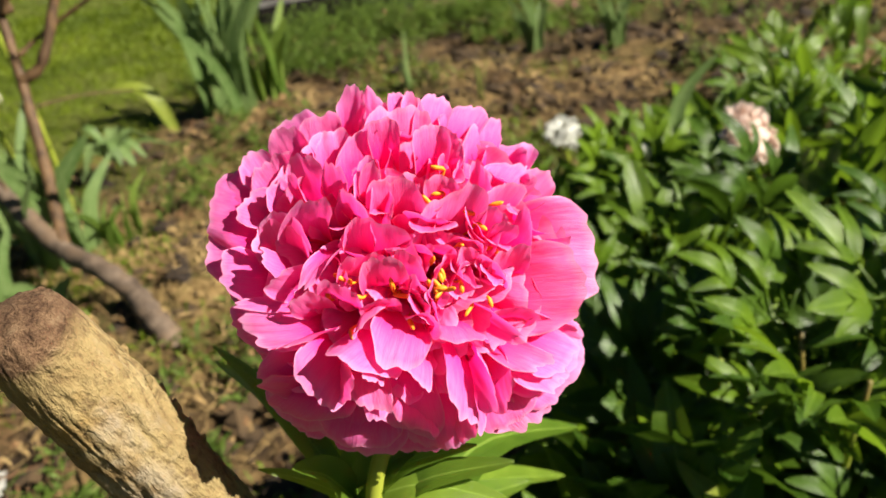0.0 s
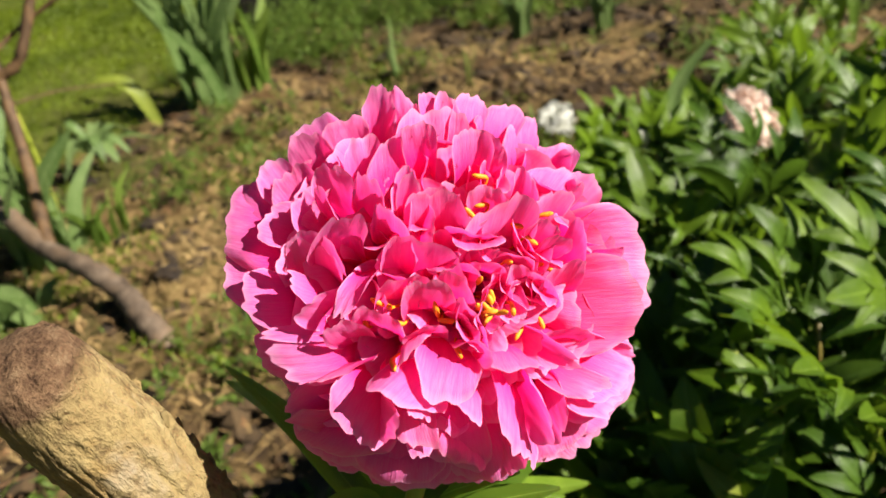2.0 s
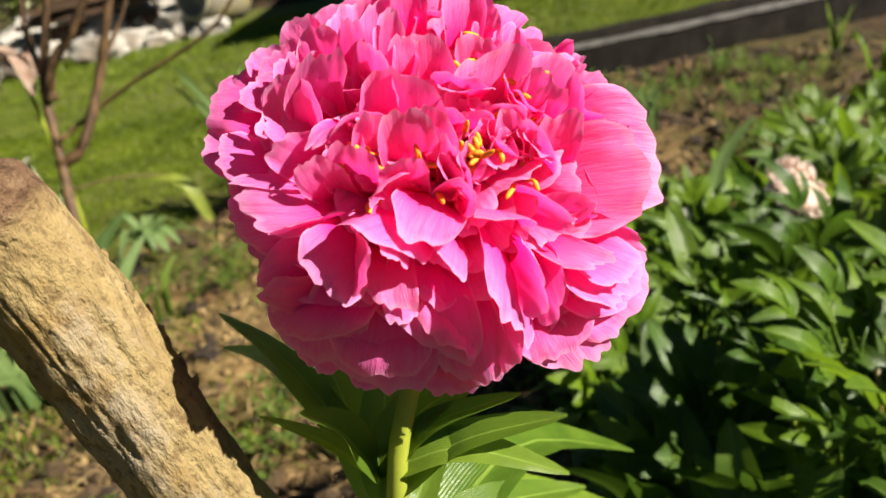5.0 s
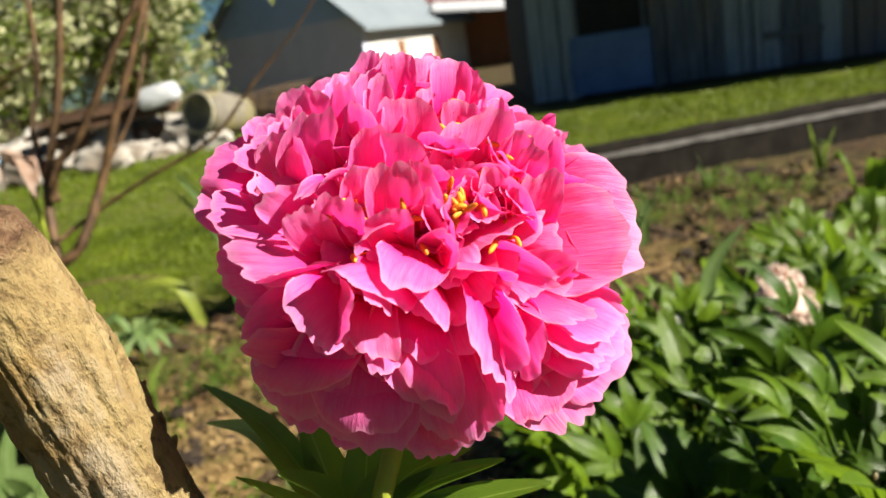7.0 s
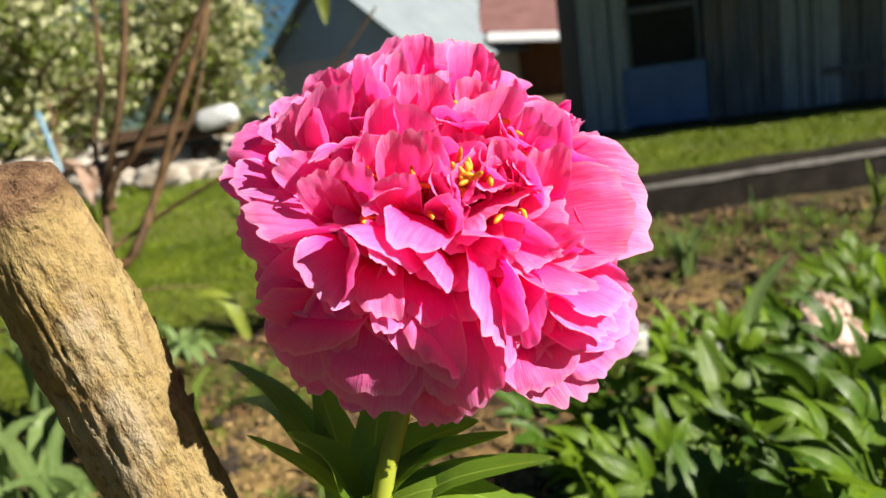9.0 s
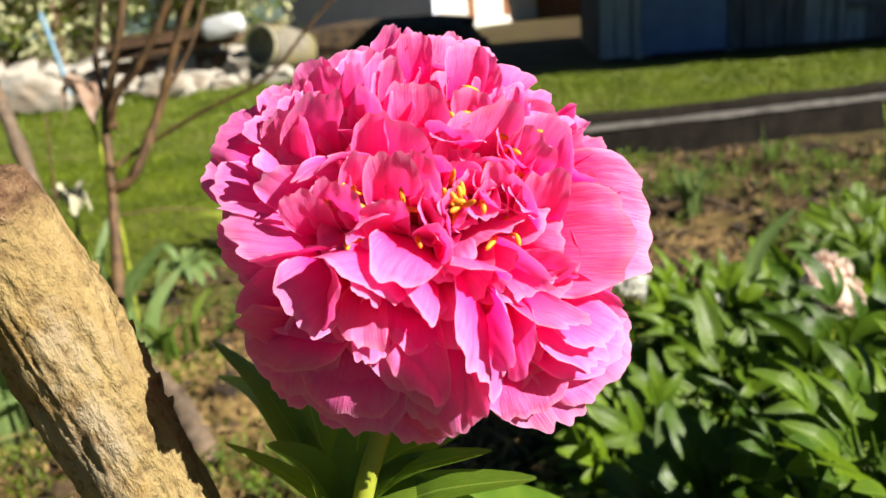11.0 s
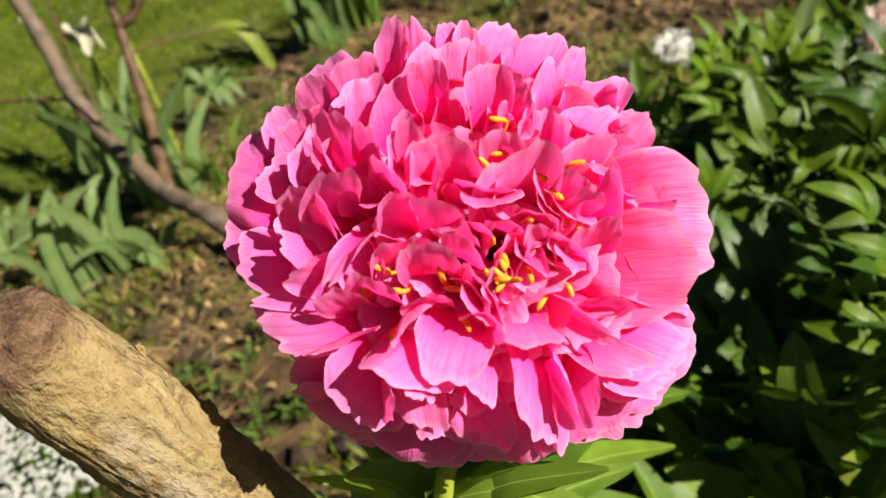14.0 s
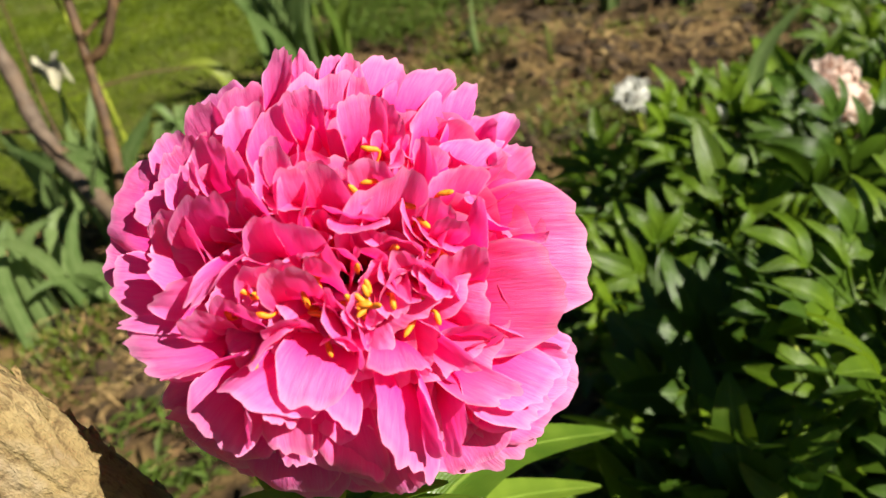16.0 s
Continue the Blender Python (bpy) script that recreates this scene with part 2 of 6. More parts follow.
def log_material():
    k = Mat("weathered_log")
    broad = k.noise(38.0, 5.0, 0.6, stretch=(1, 1, 0.55), dist=0.4)
    pits = k.noise(210.0, 5.0, 0.72, stretch=(1, 1, 0.6))
    fibre = k.noise(330.0, 3.0, 0.6, stretch=(1, 1, 0.12))
    crumb = k.noise(150.0, 6.0, 0.75)
    col = k.ramp(broad, [(0.30, (0.185, 0.123, 0.0503)), (0.5, (0.29, 0.218, 0.0951)), (0.7, (0.353, 0.28, 0.14))])
    col = k.mix(k.ramp(k.noise(27.0, 4.0, 0.65, stretch=(1, 1, 0.6)), [(0.52, (0, 0, 0)), (0.64, (0.8, 0.8, 0.8))]), col, (0.296, 0.247, 0.179))
    col = k.mix(k.ramp(k.noise(19.0, 5.0, 0.7), [(0.55, (0, 0, 0)), (0.66, (0.7, 0.7, 0.7))]), col, (0.235, 0.14, 0.0419))
    col = k.mix(k.ramp(pits, [(0.36, (0.75, 0.75, 0.75)), (0.48, (0, 0, 0))]), col, (0.0951, 0.0586, 0.028))
    col = k.mix(k.math("MULTIPLY", fibre, 0.35), col, (0.157, 0.106, 0.0503))
    sep = k.n("SeparateXYZ", Vector=k.coord())
    edge = k.math("ADD", sep.outputs[2], k.math("MULTIPLY", broad, 0.024))
    # crumbling brown bark on the blunt end
    rot = k.ramp(crumb, [(0.35, (0.0558, 0.028, 0.0157)), (0.52, (0.157, 0.0914, 0.0503)), (0.7, (0.257, 0.173, 0.1))])
    end = k.ramp(edge, [(0.006, (0, 0, 0)), (0.011, (1, 1, 1))])
    col = k.mix(end, col, rot)
    h = k.math("ADD", k.math("ADD", broad, pits), k.math("ADD", k.math("MULTIPLY", fibre, 0.4), k.math("MULTIPLY", k.math("MULTIPLY", crumb, end), 1.5)))
    return k.finish(col, 0.92, k.bump(h, 1.0, 0.0032), spec=0.15)


LOG = log_material()


def ground_material():
    k = Mat("garden_ground")
    co = k.coord()
    big = k.noise(1.67, 3.8, 0.456)
    mid = k.noise(14.0, 6.0, 0.68)
    fine = k.noise(75.0, 5.0, 0.7)
    soil = k.ramp(mid, [(0.36, (0.009, 0.005, 0.0025)), (0.5, (0.042, 0.025, 0.010)), (0.68, (0.125, 0.076, 0.031))])
    soil = k.mix(k.math("MULTIPLY", fine, 0.5), soil, (0.0426, 0.0261, 0.0142))
    soil = k.mix(k.ramp(big, [(0.46, (0, 0, 0)), (0.62, (0.75, 0.75, 0.75))]), soil, k.ramp(fine, [(0.35, (0.0284, 0.0284, 0.00568)), (0.65, (0.095, 0.095, 0.0166))]))
    straw = k.ramp(k.noise(4.5, 4.0), [(0.46, (0, 0, 0)), (0.60, (0.85, 0.85, 0.85))])
    # less straw towards the beam
    near = k.ramp(k.math("SUBTRACT", 3.3, k.n("SeparateXYZ", Vector=co).outputs[1]), [(0.0, (0, 0, 0)), (0.9, (1, 1, 1))])
    soil = k.mix(k.mix(1.0, straw, near, "MULTIPLY"), soil, k.ramp(fine, [(0.3, (0.11, 0.064, 0.022)), (0.7, (0.24, 0.16, 0.064))]))
    grass = k.ramp(mid, [(0.3, (0.036, 0.056, 0.003)), (0.7, (0.11, 0.135, 0.008))])
    grass = k.mix(k.math("MULTIPLY", fine, 0.4), grass, (0.0473, 0.0521, 0.0095))
    grass = k.mix(k.ramp(k.noise(1.3, 4.0), [(0.45, (0, 0, 0)), (0.7, (0.7, 0.7, 0.7))]), grass, (0.129, 0.114, 0.038))
    sep = k.n("SeparateXYZ", Vector=co)
    x, y = sep.outputs[0], sep.outputs[1]
    wob = k.math("MULTIPLY", k.math("SUBTRACT", k.noise(3.0, 5.0), 0.5), 0.7)
    # lawn west of the bed, with the verge behind the beam
    edge = k.math("ADD", k.math("ADD", x, wob), k.math("MULTIPLY", k.math("MAXIMUM", k.math("SUBTRACT", 2.6, y), 0.0), 0.6))
    west = k.ramp(k.math("MULTIPLY", k.math("ADD", edge, 1.02), -4.0), [(0.0, (0, 0, 0)), (0.5, (1, 1, 1))])
    behind = k.ramp(k.math("SUBTRACT", k.math("SUBTRACT", y, k.math("MULTIPLY", x, 0.264)), 4.26), [(0.0, (0, 0, 0)), (0.1, (1, 1, 1))])
    # bare dirt before the shed; the shed's shadow is put into this patch too
    dirt_shade = k.ramp(k.math("MULTIPLY", k.math("ADD", k.math("SUBTRACT", y, 8.6), wob), 0.9), [(0.0, (0, 0, 0)), (0.5, (1, 1, 1))])
    dirt_shade = k.mix(k.ramp(k.math("ADD", x, 1.5), [(0.0, (0, 0, 0)), (1.0, (1, 1, 1))]), (0, 0, 0), dirt_shade)
    # unseen ground past 12.5 m, left bare to cut green bounce on the gable
    far = k.ramp(k.math("MULTIPLY", k.math("SUBTRACT", y, 12.5), 0.3), [(0.0, (0, 0, 0)), (1.0, (1, 1, 1))])
    south = k.ramp(k.math("MULTIPLY", k.math("SUBTRACT", wob, k.math("ADD", y, 0.7)), 4.0), [(0.0, (0, 0, 0)), (0.5, (1, 1, 1))])
    east = k.ramp(k.math("MULTIPLY", k.math("ADD", wob, k.math("SUBTRACT", x, 3.2)), 4.0), [(0.0, (0, 0, 0)), (0.5, (1, 1, 1))])
    green = k.mix(1.0, k.mix(1.0, west, behind, "LIGHTEN"), k.mix(1.0, south, east, "LIGHTEN"), "LIGHTEN")
    green = k.mix(1.0, green, k.mix(1.0, (1, 1, 1), dirt_shade, "SUBTRACT"), "MULTIPLY")
    green = k.mix(1.0, green, k.mix(1.0, (1, 1, 1), far, "SUBTRACT"), "MULTIPLY")
    col = k.mix(green, soil, grass)
    h = k.math("ADD", mid, k.math("MULTIPLY", fine, 0.5))
    return k.finish(col, 0.95, k.bump(h, 0.9, 0.012), spec=0.2)


GROUND = ground_material()


# ---------------------------------------------------------------- mesh helpers
def mesh_ob(name, verts, faces, mat, parent=None, uvs=None, smooth=True, label=""):
    me = bpy.data.meshes.new(name)
    me.from_pydata([tuple(v) for v in verts], [], [tuple(f) for f in faces])
    if uvs is not None:
        lay = me.uv_layers.new(name="UVMap")
        idx = np.empty(len(me.loops), dtype=np.int32)
        me.loops.foreach_get("vertex_index", idx)
        lay.data.foreach_set("uv", np.asarray(uvs, dtype=np.float32)[idx].ravel())
    if smooth:
        me.polygons.foreach_set("use_smooth", [True] * len(me.polygons))
    me.materials.append(mat)
    ob = new(name, me)
    if parent:
        ob.parent = parent
    if label:
        ob["label"] = label
    return ob


def shared(name, me, m, parent, label=""):
    ob = new(name, me)
    ob.parent = parent
    ob.matrix_local = m
    if label:
        ob["label"] = label
    return ob


def empty(name, m, label, category, group="", kind=""):
    ob = new(name)
    ob.matrix_world = m
    ob.empty_display_size = 0.02
    return tagged(ob, label, category, group, kind)


def grid_faces(nu, nv, base=0, wrap=False):
    out = []
    for j in range(nv - 1):
        for i in range(nu if wrap else nu - 1):
            a, b = j * nu + i, j * nu + (i + 1) % nu
            out.append((base + a, base + b, base + b + nu, base + a + nu))
    return out


def part(name, bm, material, parent, label=""):
    me = bpy.data.meshes.new(name)
    bm.normal_update()
    bm.to_mesh(me)
    bm.free()
    me.materials.append(material)
    ob = new(name, me)
    ob.parent = parent
    if label:
        ob["label"] = label
    return ob


def box(bm, x0, x1, y0, y1, z0, z1, bevel=0.0):
    vs = bmesh.ops.create_cube(bm, size=1.0)["verts"]
    for v in vs:
        v.co = Vector((x0 + (v.co.x + 0.5) * (x1 - x0), y0 + (v.co.y + 0.5) * (y1 - y0), z0 + (v.co.z + 0.5) * (z1 - z0)))
    if bevel:
        es = list({e for v in vs for e in v.link_edges})
        bmesh.ops.bevel(bm, geom=es, offset=bevel, segments=2, affect="EDGES")
    return bm


def tube(points, radii, n=10, jitter=0.0, rng=None, cap=True):
    """Vertices and faces of a tapered tube along points."""
    pts = [Vector(p) for p in points]
    vs, up = [], Vector((0.13, 0.31, 0.94)).normalized()
    for i, p in enumerate(pts):
        d = (pts[min(i + 1, len(pts) - 1)] - pts[max(i - 1, 0)]).normalized()
        x = d.cross(up)
        if x.length < 0.1:
            x = d.cross(Vector((1, 0, 0)))
        x.normalize()
        y = d.cross(x)
        for k in range(n):
            a = 2 * math.pi * k / n
            r = radii[i] * (1 + (rng.uniform(-jitter, jitter) if rng else 0))
            vs.append(p + x * (r * math.cos(a)) + y * (r * math.sin(a)))
    fs = grid_faces(n, len(pts), 0, True)
    if cap:
        fs.append(tuple(range(n))[::-1])
        fs.append(tuple(range((len(pts) - 1) * n, len(pts) * n)))
    return vs, fs


def spline(pts, n):
    """n points on a smooth curve through pts."""
    p = np.array(pts, float)
    t = np.linspace(0, len(p) - 1, n)
    out = []
    for v in t:
        i = min(int(v), len(p) - 2)
        f = v - i
        a, b, c, d = p[max(i - 1, 0)], p[i], p[i + 1], p[min(i + 2, len(p) - 1)]
        out.append(0.5 * (2 * b + (c - a) * f + (2 * a - 5 * b + 4 * c - d) * f * f + (3 * b - a - 3 * c + d) * f ** 3))
    return out


def blade(points, width, fold=0.15, nu=3, shape=1.0, normal=(0, 0, 1), wave=0.0, seed=0):
    """A leaf blade along points: widest near its middle, folded on the midrib."""
    rng = random.Random(seed)
    pts = [Vector(p) for p in points]
    n, vs, uv = len(pts), [], []
    nor = Vector(normal)
    ph = rng.uniform(0, 6)
    for i, p in enumerate(pts):
        v = i / (n - 1)
        d = (pts[min(i + 1, n - 1)] - pts[max(i - 1, 0)]).normalized()
        side = d.cross(nor)
        if side.length < 0.05:
            side = d.cross(Vector((1, 0.2, 0)))
        side.normalize()
        up = side.cross(d)
        if shape > 0:
            w = width * 0.5 * max(0.03, math.sin(math.pi * min(1, v ** (0.8 * shape)) * 0.97 + 0.05)) ** 0.8
        else:
            w = width * 0.5 * (1 - v ** 3) + 0.0004
        for k in range(nu):
            s = 2 * k / (nu - 1) - 1
            vs.append(p + side * (s * w) + up * (abs(s) * w * fold + wave * w * math.sin(9 * v + ph + s) * abs(s)))
            uv.append((0.5 + 0.5 * s, v))
    return vs, grid_faces(nu, n), uv


def merge(chunks):
    vs, fs, uv = [], [], []
    for c in chunks:
        b = len(vs)
        vs += list(c[0])
        fs += [tuple(b + i for i in f) for f in c[1]]
        if len(c) > 2:
            uv += list(c[2])
    return vs, fs, (uv if uv else None)


# ---------------------------------------------------------------- ground
def height(x, y):
    """The ground's height: lumpy in the bed, smooth in the lawn."""
    bed = 1.0 if (x > -0.95 - max(0, 2.4 - y) * 0.9 and y < 3.85) else 0.35
    return bed * (0.028 * noise.noise(Vector((x * 2.1, y * 2.1, 0.3))) + 0.03 * noise.noise(Vector((x * 7, y * 7, 1.7))) + 0.018 * noise.noise(Vector((x * 19, y * 19, 4.2))))


def build_ground():
    xs = np.concatenate([[-900, -300, -100, -40, -20, -12, -8, -6, -4.5], np.arange(-3.4, 3.41, 0.045), [4.5, 6, 8, 12, 20, 40, 100, 300, 900]])
    ys = np.concatenate([[-900, -200, -50, -15, -5, -2, -1], np.arange(-0.4, 5.01, 0.045), [5.5, 6, 7, 8, 9, 10, 12, 15, 20, 30, 60, 150, 400, 1200]])
    vs = [(x, y, height(x, y) if abs(x) < 3.6 and -0.6 < y < 5.2 else 0.0) for y in ys for x in xs]
    g = mesh_ob("ground", vs, grid_faces(len(xs), len(ys)), GROUND)
    tagged(g, "garden ground of crumbly brown soil bordered by a mown green lawn", "ground", kind="structure")


build_ground()


# ---------------------------------------------------------------- the pink peony
BLOOM = Matrix(((0.9724, 0.1234, 0.1982, -0.036), (0.1014, 0.5414, -0.8346, 0.300), (-0.2103, 0.8316, 0.514, 0.708), (0, 0, 0, 1)))
peony = empty("peony", Matrix.Translation((-0.1, 0.3, 0.0)), "large ruffled bright pink double peony on a green stem", "flower")
peony_inv = peony.matrix_world.inverted()
petal_count = 0


def face(x, y):
    """The height of the bloom's domed face over its own plane, all in millimetres."""
    a, b = x / 70, y / 70
    return 42.0 - 7 * a - 6 * b - 32 * a * a - 4 * a * b - 46 * b * b


def petal(tip, left, right, base, out=0.1, up=0.0, ruffle=0.05, ragged=1.0, name="petal", mat=None):
    """One petal in the bloom's own millimetres: the middle and the two corners of its rim, and the place where
    its blade goes down between the others. out: how far it bellies from the bloom's axis; up: towards its face."""
    global petal_count
    petal_count += 1
    rng = random.Random(petal_count * 7 + 3)
    tip, left, right, base = (Vector(p) for p in (tip, left, right, base))
    root = base.lerp(Vector((0.3 * base.x, 0.3 * base.y, -22.0)), 0.5)
    # no rim is much narrower than its blade is long, nor drawn out to a point
    length, centre = (tip - base).length, (left + right) * 0.5
    grow = max(1.0, min(1.7, 0.95 * length / (right - left).length))
    left, right = centre + (left - centre) * grow, centre + (right - centre) * grow
    point = tip - centre
    extra = point * max(0.0, 1 - 0.20 * (right - left).length / max(point.length, 1e-3)) * 0.75
    left, right = left + extra, right + extra
    span = right - left
    width = span.length
    rad = Vector((base.x + tip.x, base.y + tip.y, 0.0))
    rad = rad.normalized() if rad.length > 1 else Vector((0, -1, 0))
    mid = base + rad * (out * length) + Vector((0, 0, up * length))
    ph = [rng.uniform(0, 6.283) for _ in range(7)]
    notch = [rng.uniform(-1, 1) for _ in range(17)]
    nu, nv = (29, 16) if width > 12 else (19, 12)
    # the rim's own curve: pulled through the tip, rounder than a straight sided triangle
    rim_mid = (left + right) * 0.5
    bow = tip - rim_mid
    nor = span.cross(tip - base)
    nor = nor.normalized() if nor.length > 1e-6 else Vector((0, 0, 1))
    cup = -rng.uniform(0.06, 0.26)
    amp = 1.1 * ruffle * (0.55 * width + 0.45 * length)
    shift = Vector((rng.uniform(0, 90), rng.uniform(0, 90), 0))
    vs, uv = [], []
    for j in range(nv):
        v = j / (nv - 1)
        for i in range(nu):
            s = 2 * i / (nu - 1) - 1
            q = (s + 1) * 7.95
            k = int(q)
            nz = notch[k] * (1 - q % 1) + notch[k + 1] * (q % 1)
            nz = 0.42 * nz + 0.4 * math.sin(3.1 * s + ph[0]) + 0.26 * math.sin(6.8 * s + ph[1]) + 0.22 * math.sin(14 * s + ph[2])
            arch = 1 - abs(s) ** 2.7
            # rounded corners
            soft = abs(s) ** 5
            rim = (left + right) * 0.5 + span * (0.5 * s * (1 - 0.07 * soft)) + bow * arch - (rim_mid - base) * (0.30 * soft)
            spread = span * (0.5 * s)
            w = v * (1 + 0.05 * ragged * nz * v ** 4)
            p0 = root + spread * 0.30
            p1 = mid + spread * (0.98 - 0.1 * abs(s)) + nor * (cup * width * (1 - s * s))
            p = p0 * (1 - w) ** 2 + p1 * (2 * w * (1 - w)) + rim * (w * w)
            edge = v ** 2.2 * (0.35 + 0.65 * abs(s) ** 1.5 + 0.9 * max(0.0, v - 0.8))
            wav = 0.75 * math.sin(2.3 * s + ph[3] + 1.5 * v) + 0.36 * math.sin(5.2 * s + ph[4] - 2 * v) + 0.12 * math.sin(9.8 * s + ph[5] + 1.4 * v) + 0.05 * math.sin(18 * s + ph[6])
            roll = 0.10 * length * max(0.0, v - 0.72) ** 2 * 9 * math.sin(ph[0] + 1.3 * s)
            pleat = 0.0015 * width * math.sin(17 * s + ph[1] + 0.6 * math.sin(4 * v)) * v * v
            crumple = 1.0 * noise.noise(p * 0.085 + shift) + 0.8 * noise.noise(p * 0.19 + shift) + 0.35 * noise.noise(p * 0.45 + shift)
            vs.append(p + nor * (amp * wav * edge + 0.35 * roll + pleat + crumple * min(1.0, 1.6 * v) * min(1.0, width / 16)))
            uv.append((0.5 + 0.5 * s, v))
    vs = [peony_inv @ (BLOOM @ (p * 0.001)) for p in vs]
    return mesh_ob(name, vs, grid_faces(nu, nv), mat or PETAL, peony, uv)


def build_under_petals():
    """Rows of petals below the face, seen in the gaps between the upper ones."""
    rng = random.Random(7)
    rows = ((0.96, 14, 44, -12, 0.22), (0.88, 14, 40, -11, 0.2), (0.78, 14, 34, -10, 0.2), (0.66, 13, 28, -9, 0.15), (0.53, 12, 24, -9, 0.12), (0.40, 10, 20, -8, 0.1), (0.26, 8, 16, -8, 0.1), (0.11, 5, 13, -8, 0.1))
    for ring, (rho, count, wide, drop, out) in enumerate(rows):
        for k in range(count):
            a = (k + 0.5 * (ring % 2) + rng.uniform(-0.25, 0.25)) * 2 * math.pi / count
            ca, sa = math.cos(a), math.sin(a)
            r = rho * rng.uniform(0.95, 1.03)
            x, y = -5 + 69 * r * ca, 1 + 70 * r * sa
            w = wide * rng.uniform(0.95, 1.3) * 0.5
            tilt = rng.uniform(-0.8, 0.8) if rho < 0.75 else rng.uniform(-0.15, 0.15)
            tx, ty = -sa * math.cos(tilt) - ca * math.sin(tilt), ca * math.cos(tilt) - sa * math.sin(tilt)
            z = face(x, y) + drop
            inner = 0.62 if rho > 0.5 else 0.5
            bx, by = -5 + 69 * r * inner * ca, 1 + 70 * r * inner * sa
            petal((x, y, z), (x - tx * w - 3 * ca, y - ty * w - 3 * sa, z - 2), (x + tx * w - 3 * ca, y + ty * w - 3 * sa, z - 2), (bx, by, min(z, face(bx, by)) - (15 if rho > 0.7 else 8)), out, 0.03, rng.uniform(0.07, 0.12))
    # wide guard petals behind all the others
    for k in range(16):
        a = k * math.pi / 8 + rng.uniform(-0.1, 0.1)
        ca, sa = math.cos(a), math.sin(a)
        x, y, w = -5 + 67 * ca * rng.uniform(0.95, 1.03), 1 + 68 * sa, 20
        petal((x, y, -28), (x * 0.93 + sa * w, y * 0.93 - ca * w, -28), (x * 0.93 - sa * w, y * 0.93 + ca * w, -28), (x * 0.5, y * 0.5, -40), 0.15, -0.05, 0.08)
    bm = bmesh.new()
    bmesh.ops.create_uvsphere(bm, u_segments=20, v_segments=12, radius=1.0)
    for v in bm.verts:
        v.co = peony_inv @ (BLOOM @ Vector((v.co.x * 0.034 - 0.004, v.co.y * 0.034, v.co.z * 0.016 - 0.022)))
    part("receptacle", bm, STEM, peony)


build_under_petals()


def build_crumpled_petals():
    """Narrow folded petals of the heart, turned every way."""
    rng = random.Random(41)
    for k in range(52):
        x, y = rng.gauss(6, 17), rng.gauss(26, 16)
        if k % 3 == 0:
            x, y = rng.gauss(-4, 18), rng.gauss(-4, 10)
        a = rng.uniform(0, 6.283)
        w, n, t = rng.uniform(6, 11), rng.uniform(3, 7), rng.uniform(-0.6, 0.6)
        c, d = math.cos(a), math.sin(a)
        z = face(x, y) + rng.uniform(-6, 0)
        petal((x, y, z), (x - d * w - 3 * c, y + c * w - 3 * d, z - 3 + 4 * t), (x + d * w - 3 * c, y - c * w - 3 * d, z - 3 - 4 * t), (x - c * n, y - d * n, z - 9), rng.uniform(0, 0.1), rng.uniform(0, 0.2), rng.uniform(0.06, 0.13))


build_crumpled_petals()
# petals of the crown
petal((-53, 65, -23), (-62, 57, -23), (-43, 68, -19), (-43, 48, -8), 0.12, 0, 0.05)
petal((-55, 57, -10), (-61, 52, -13), (-48, 56, -6), (-46, 39, -1), 0.15, 0, 0.05)
petal((-40, 63, -7), (-48, 58, -10), (-33, 65, -3), (-37, 44, 3), 0.15, 0, 0.05)
petal((-24, 73, -6), (-33, 65, -3), (-27, 59, 8), (-30, 49, 6), 0.1, 0, 0.05)
petal((-36, 53, 12), (-40, 45, 15), (-27, 55, 16), (-34, 36, 14), 0.15, 0, 0.07)
petal((-25, 52, 18), (-34, 44, 17), (-18, 56, 16), (-25, 33, 16), 0.2, 0, 0.05)
petal((-9, 65, 9), (-19, 57, 14), (-1, 59, 14), (-9, 34, 11), 0.22, 0, 0.05)
petal((-16, 57, 22), (-20, 50, 25), (-12, 50, 26), (-15, 44, 17), 0.1, 0.1, 0.16)
petal((-17, 72, -6), (-21, 71, -7), (-15, 66, 2), (-19, 56, 8), 0.1, 0, 0.08)
petal((-9, 73, -7), (-11, 67, 1), (-5, 68, -1), (-8, 57, 9), 0.1, 0, 0.06)
petal((-2, 70, 0), (-7, 66, 5), (-1, 60, 11), (-3, 49, 13), 0.1, 0, 0.07)
petal((7, 72, -7), (1, 69, 0), (12, 71, -10), (2, 52, 8), 0.1, 0, 0.05)
petal((23, 72, -21), (12, 65, -3), (27, 66, -20), (14, 51, 4), 0.12, 0, 0.08)
petal((33, 68, -28), (14, 49, 12), (37, 61, -25), (24, 39, 5), 0.12, 0, 0.05)
petal((44, 57, -25), (35, 56, -18), (50, 54, -25), (34, 40, -1), 0.1, 0, 0.12)
petal((55, 42, -11), (47, 50, -19), (55, 30, 2), (34, 28, 7), 0.15, 0, 0.04)
petal((41, 43, 0), (29, 45, 5), (43, 35, 7), (27, 29, 13), 0.1, 0.05, 0.09)
# petals of the sunny side
petal((74, 8, -2), (64, 33, 1), (66, -16, -5), (32, 8, 10), 0.1, 0, 0.06)
petal((61, -4, 18), (54, 15, 22), (54, -25, 15), (24, -8, 16), 0.06, 0.04, 0.06)
petal((63, -23, 5), (50, -17, 14), (62, -27, 5), (41, -17, 10), 0.05, 0.08, 0.06)
petal((59, -35, 9), (58, -28, 9), (50, -39, 15), (35, -23, 12), 0.05, 0.08, 0.05)
petal((55, -44, 7), (56, -37, 9), (42, -43, 17), (34, -27, 13), 0.05, 0.08, 0.05)
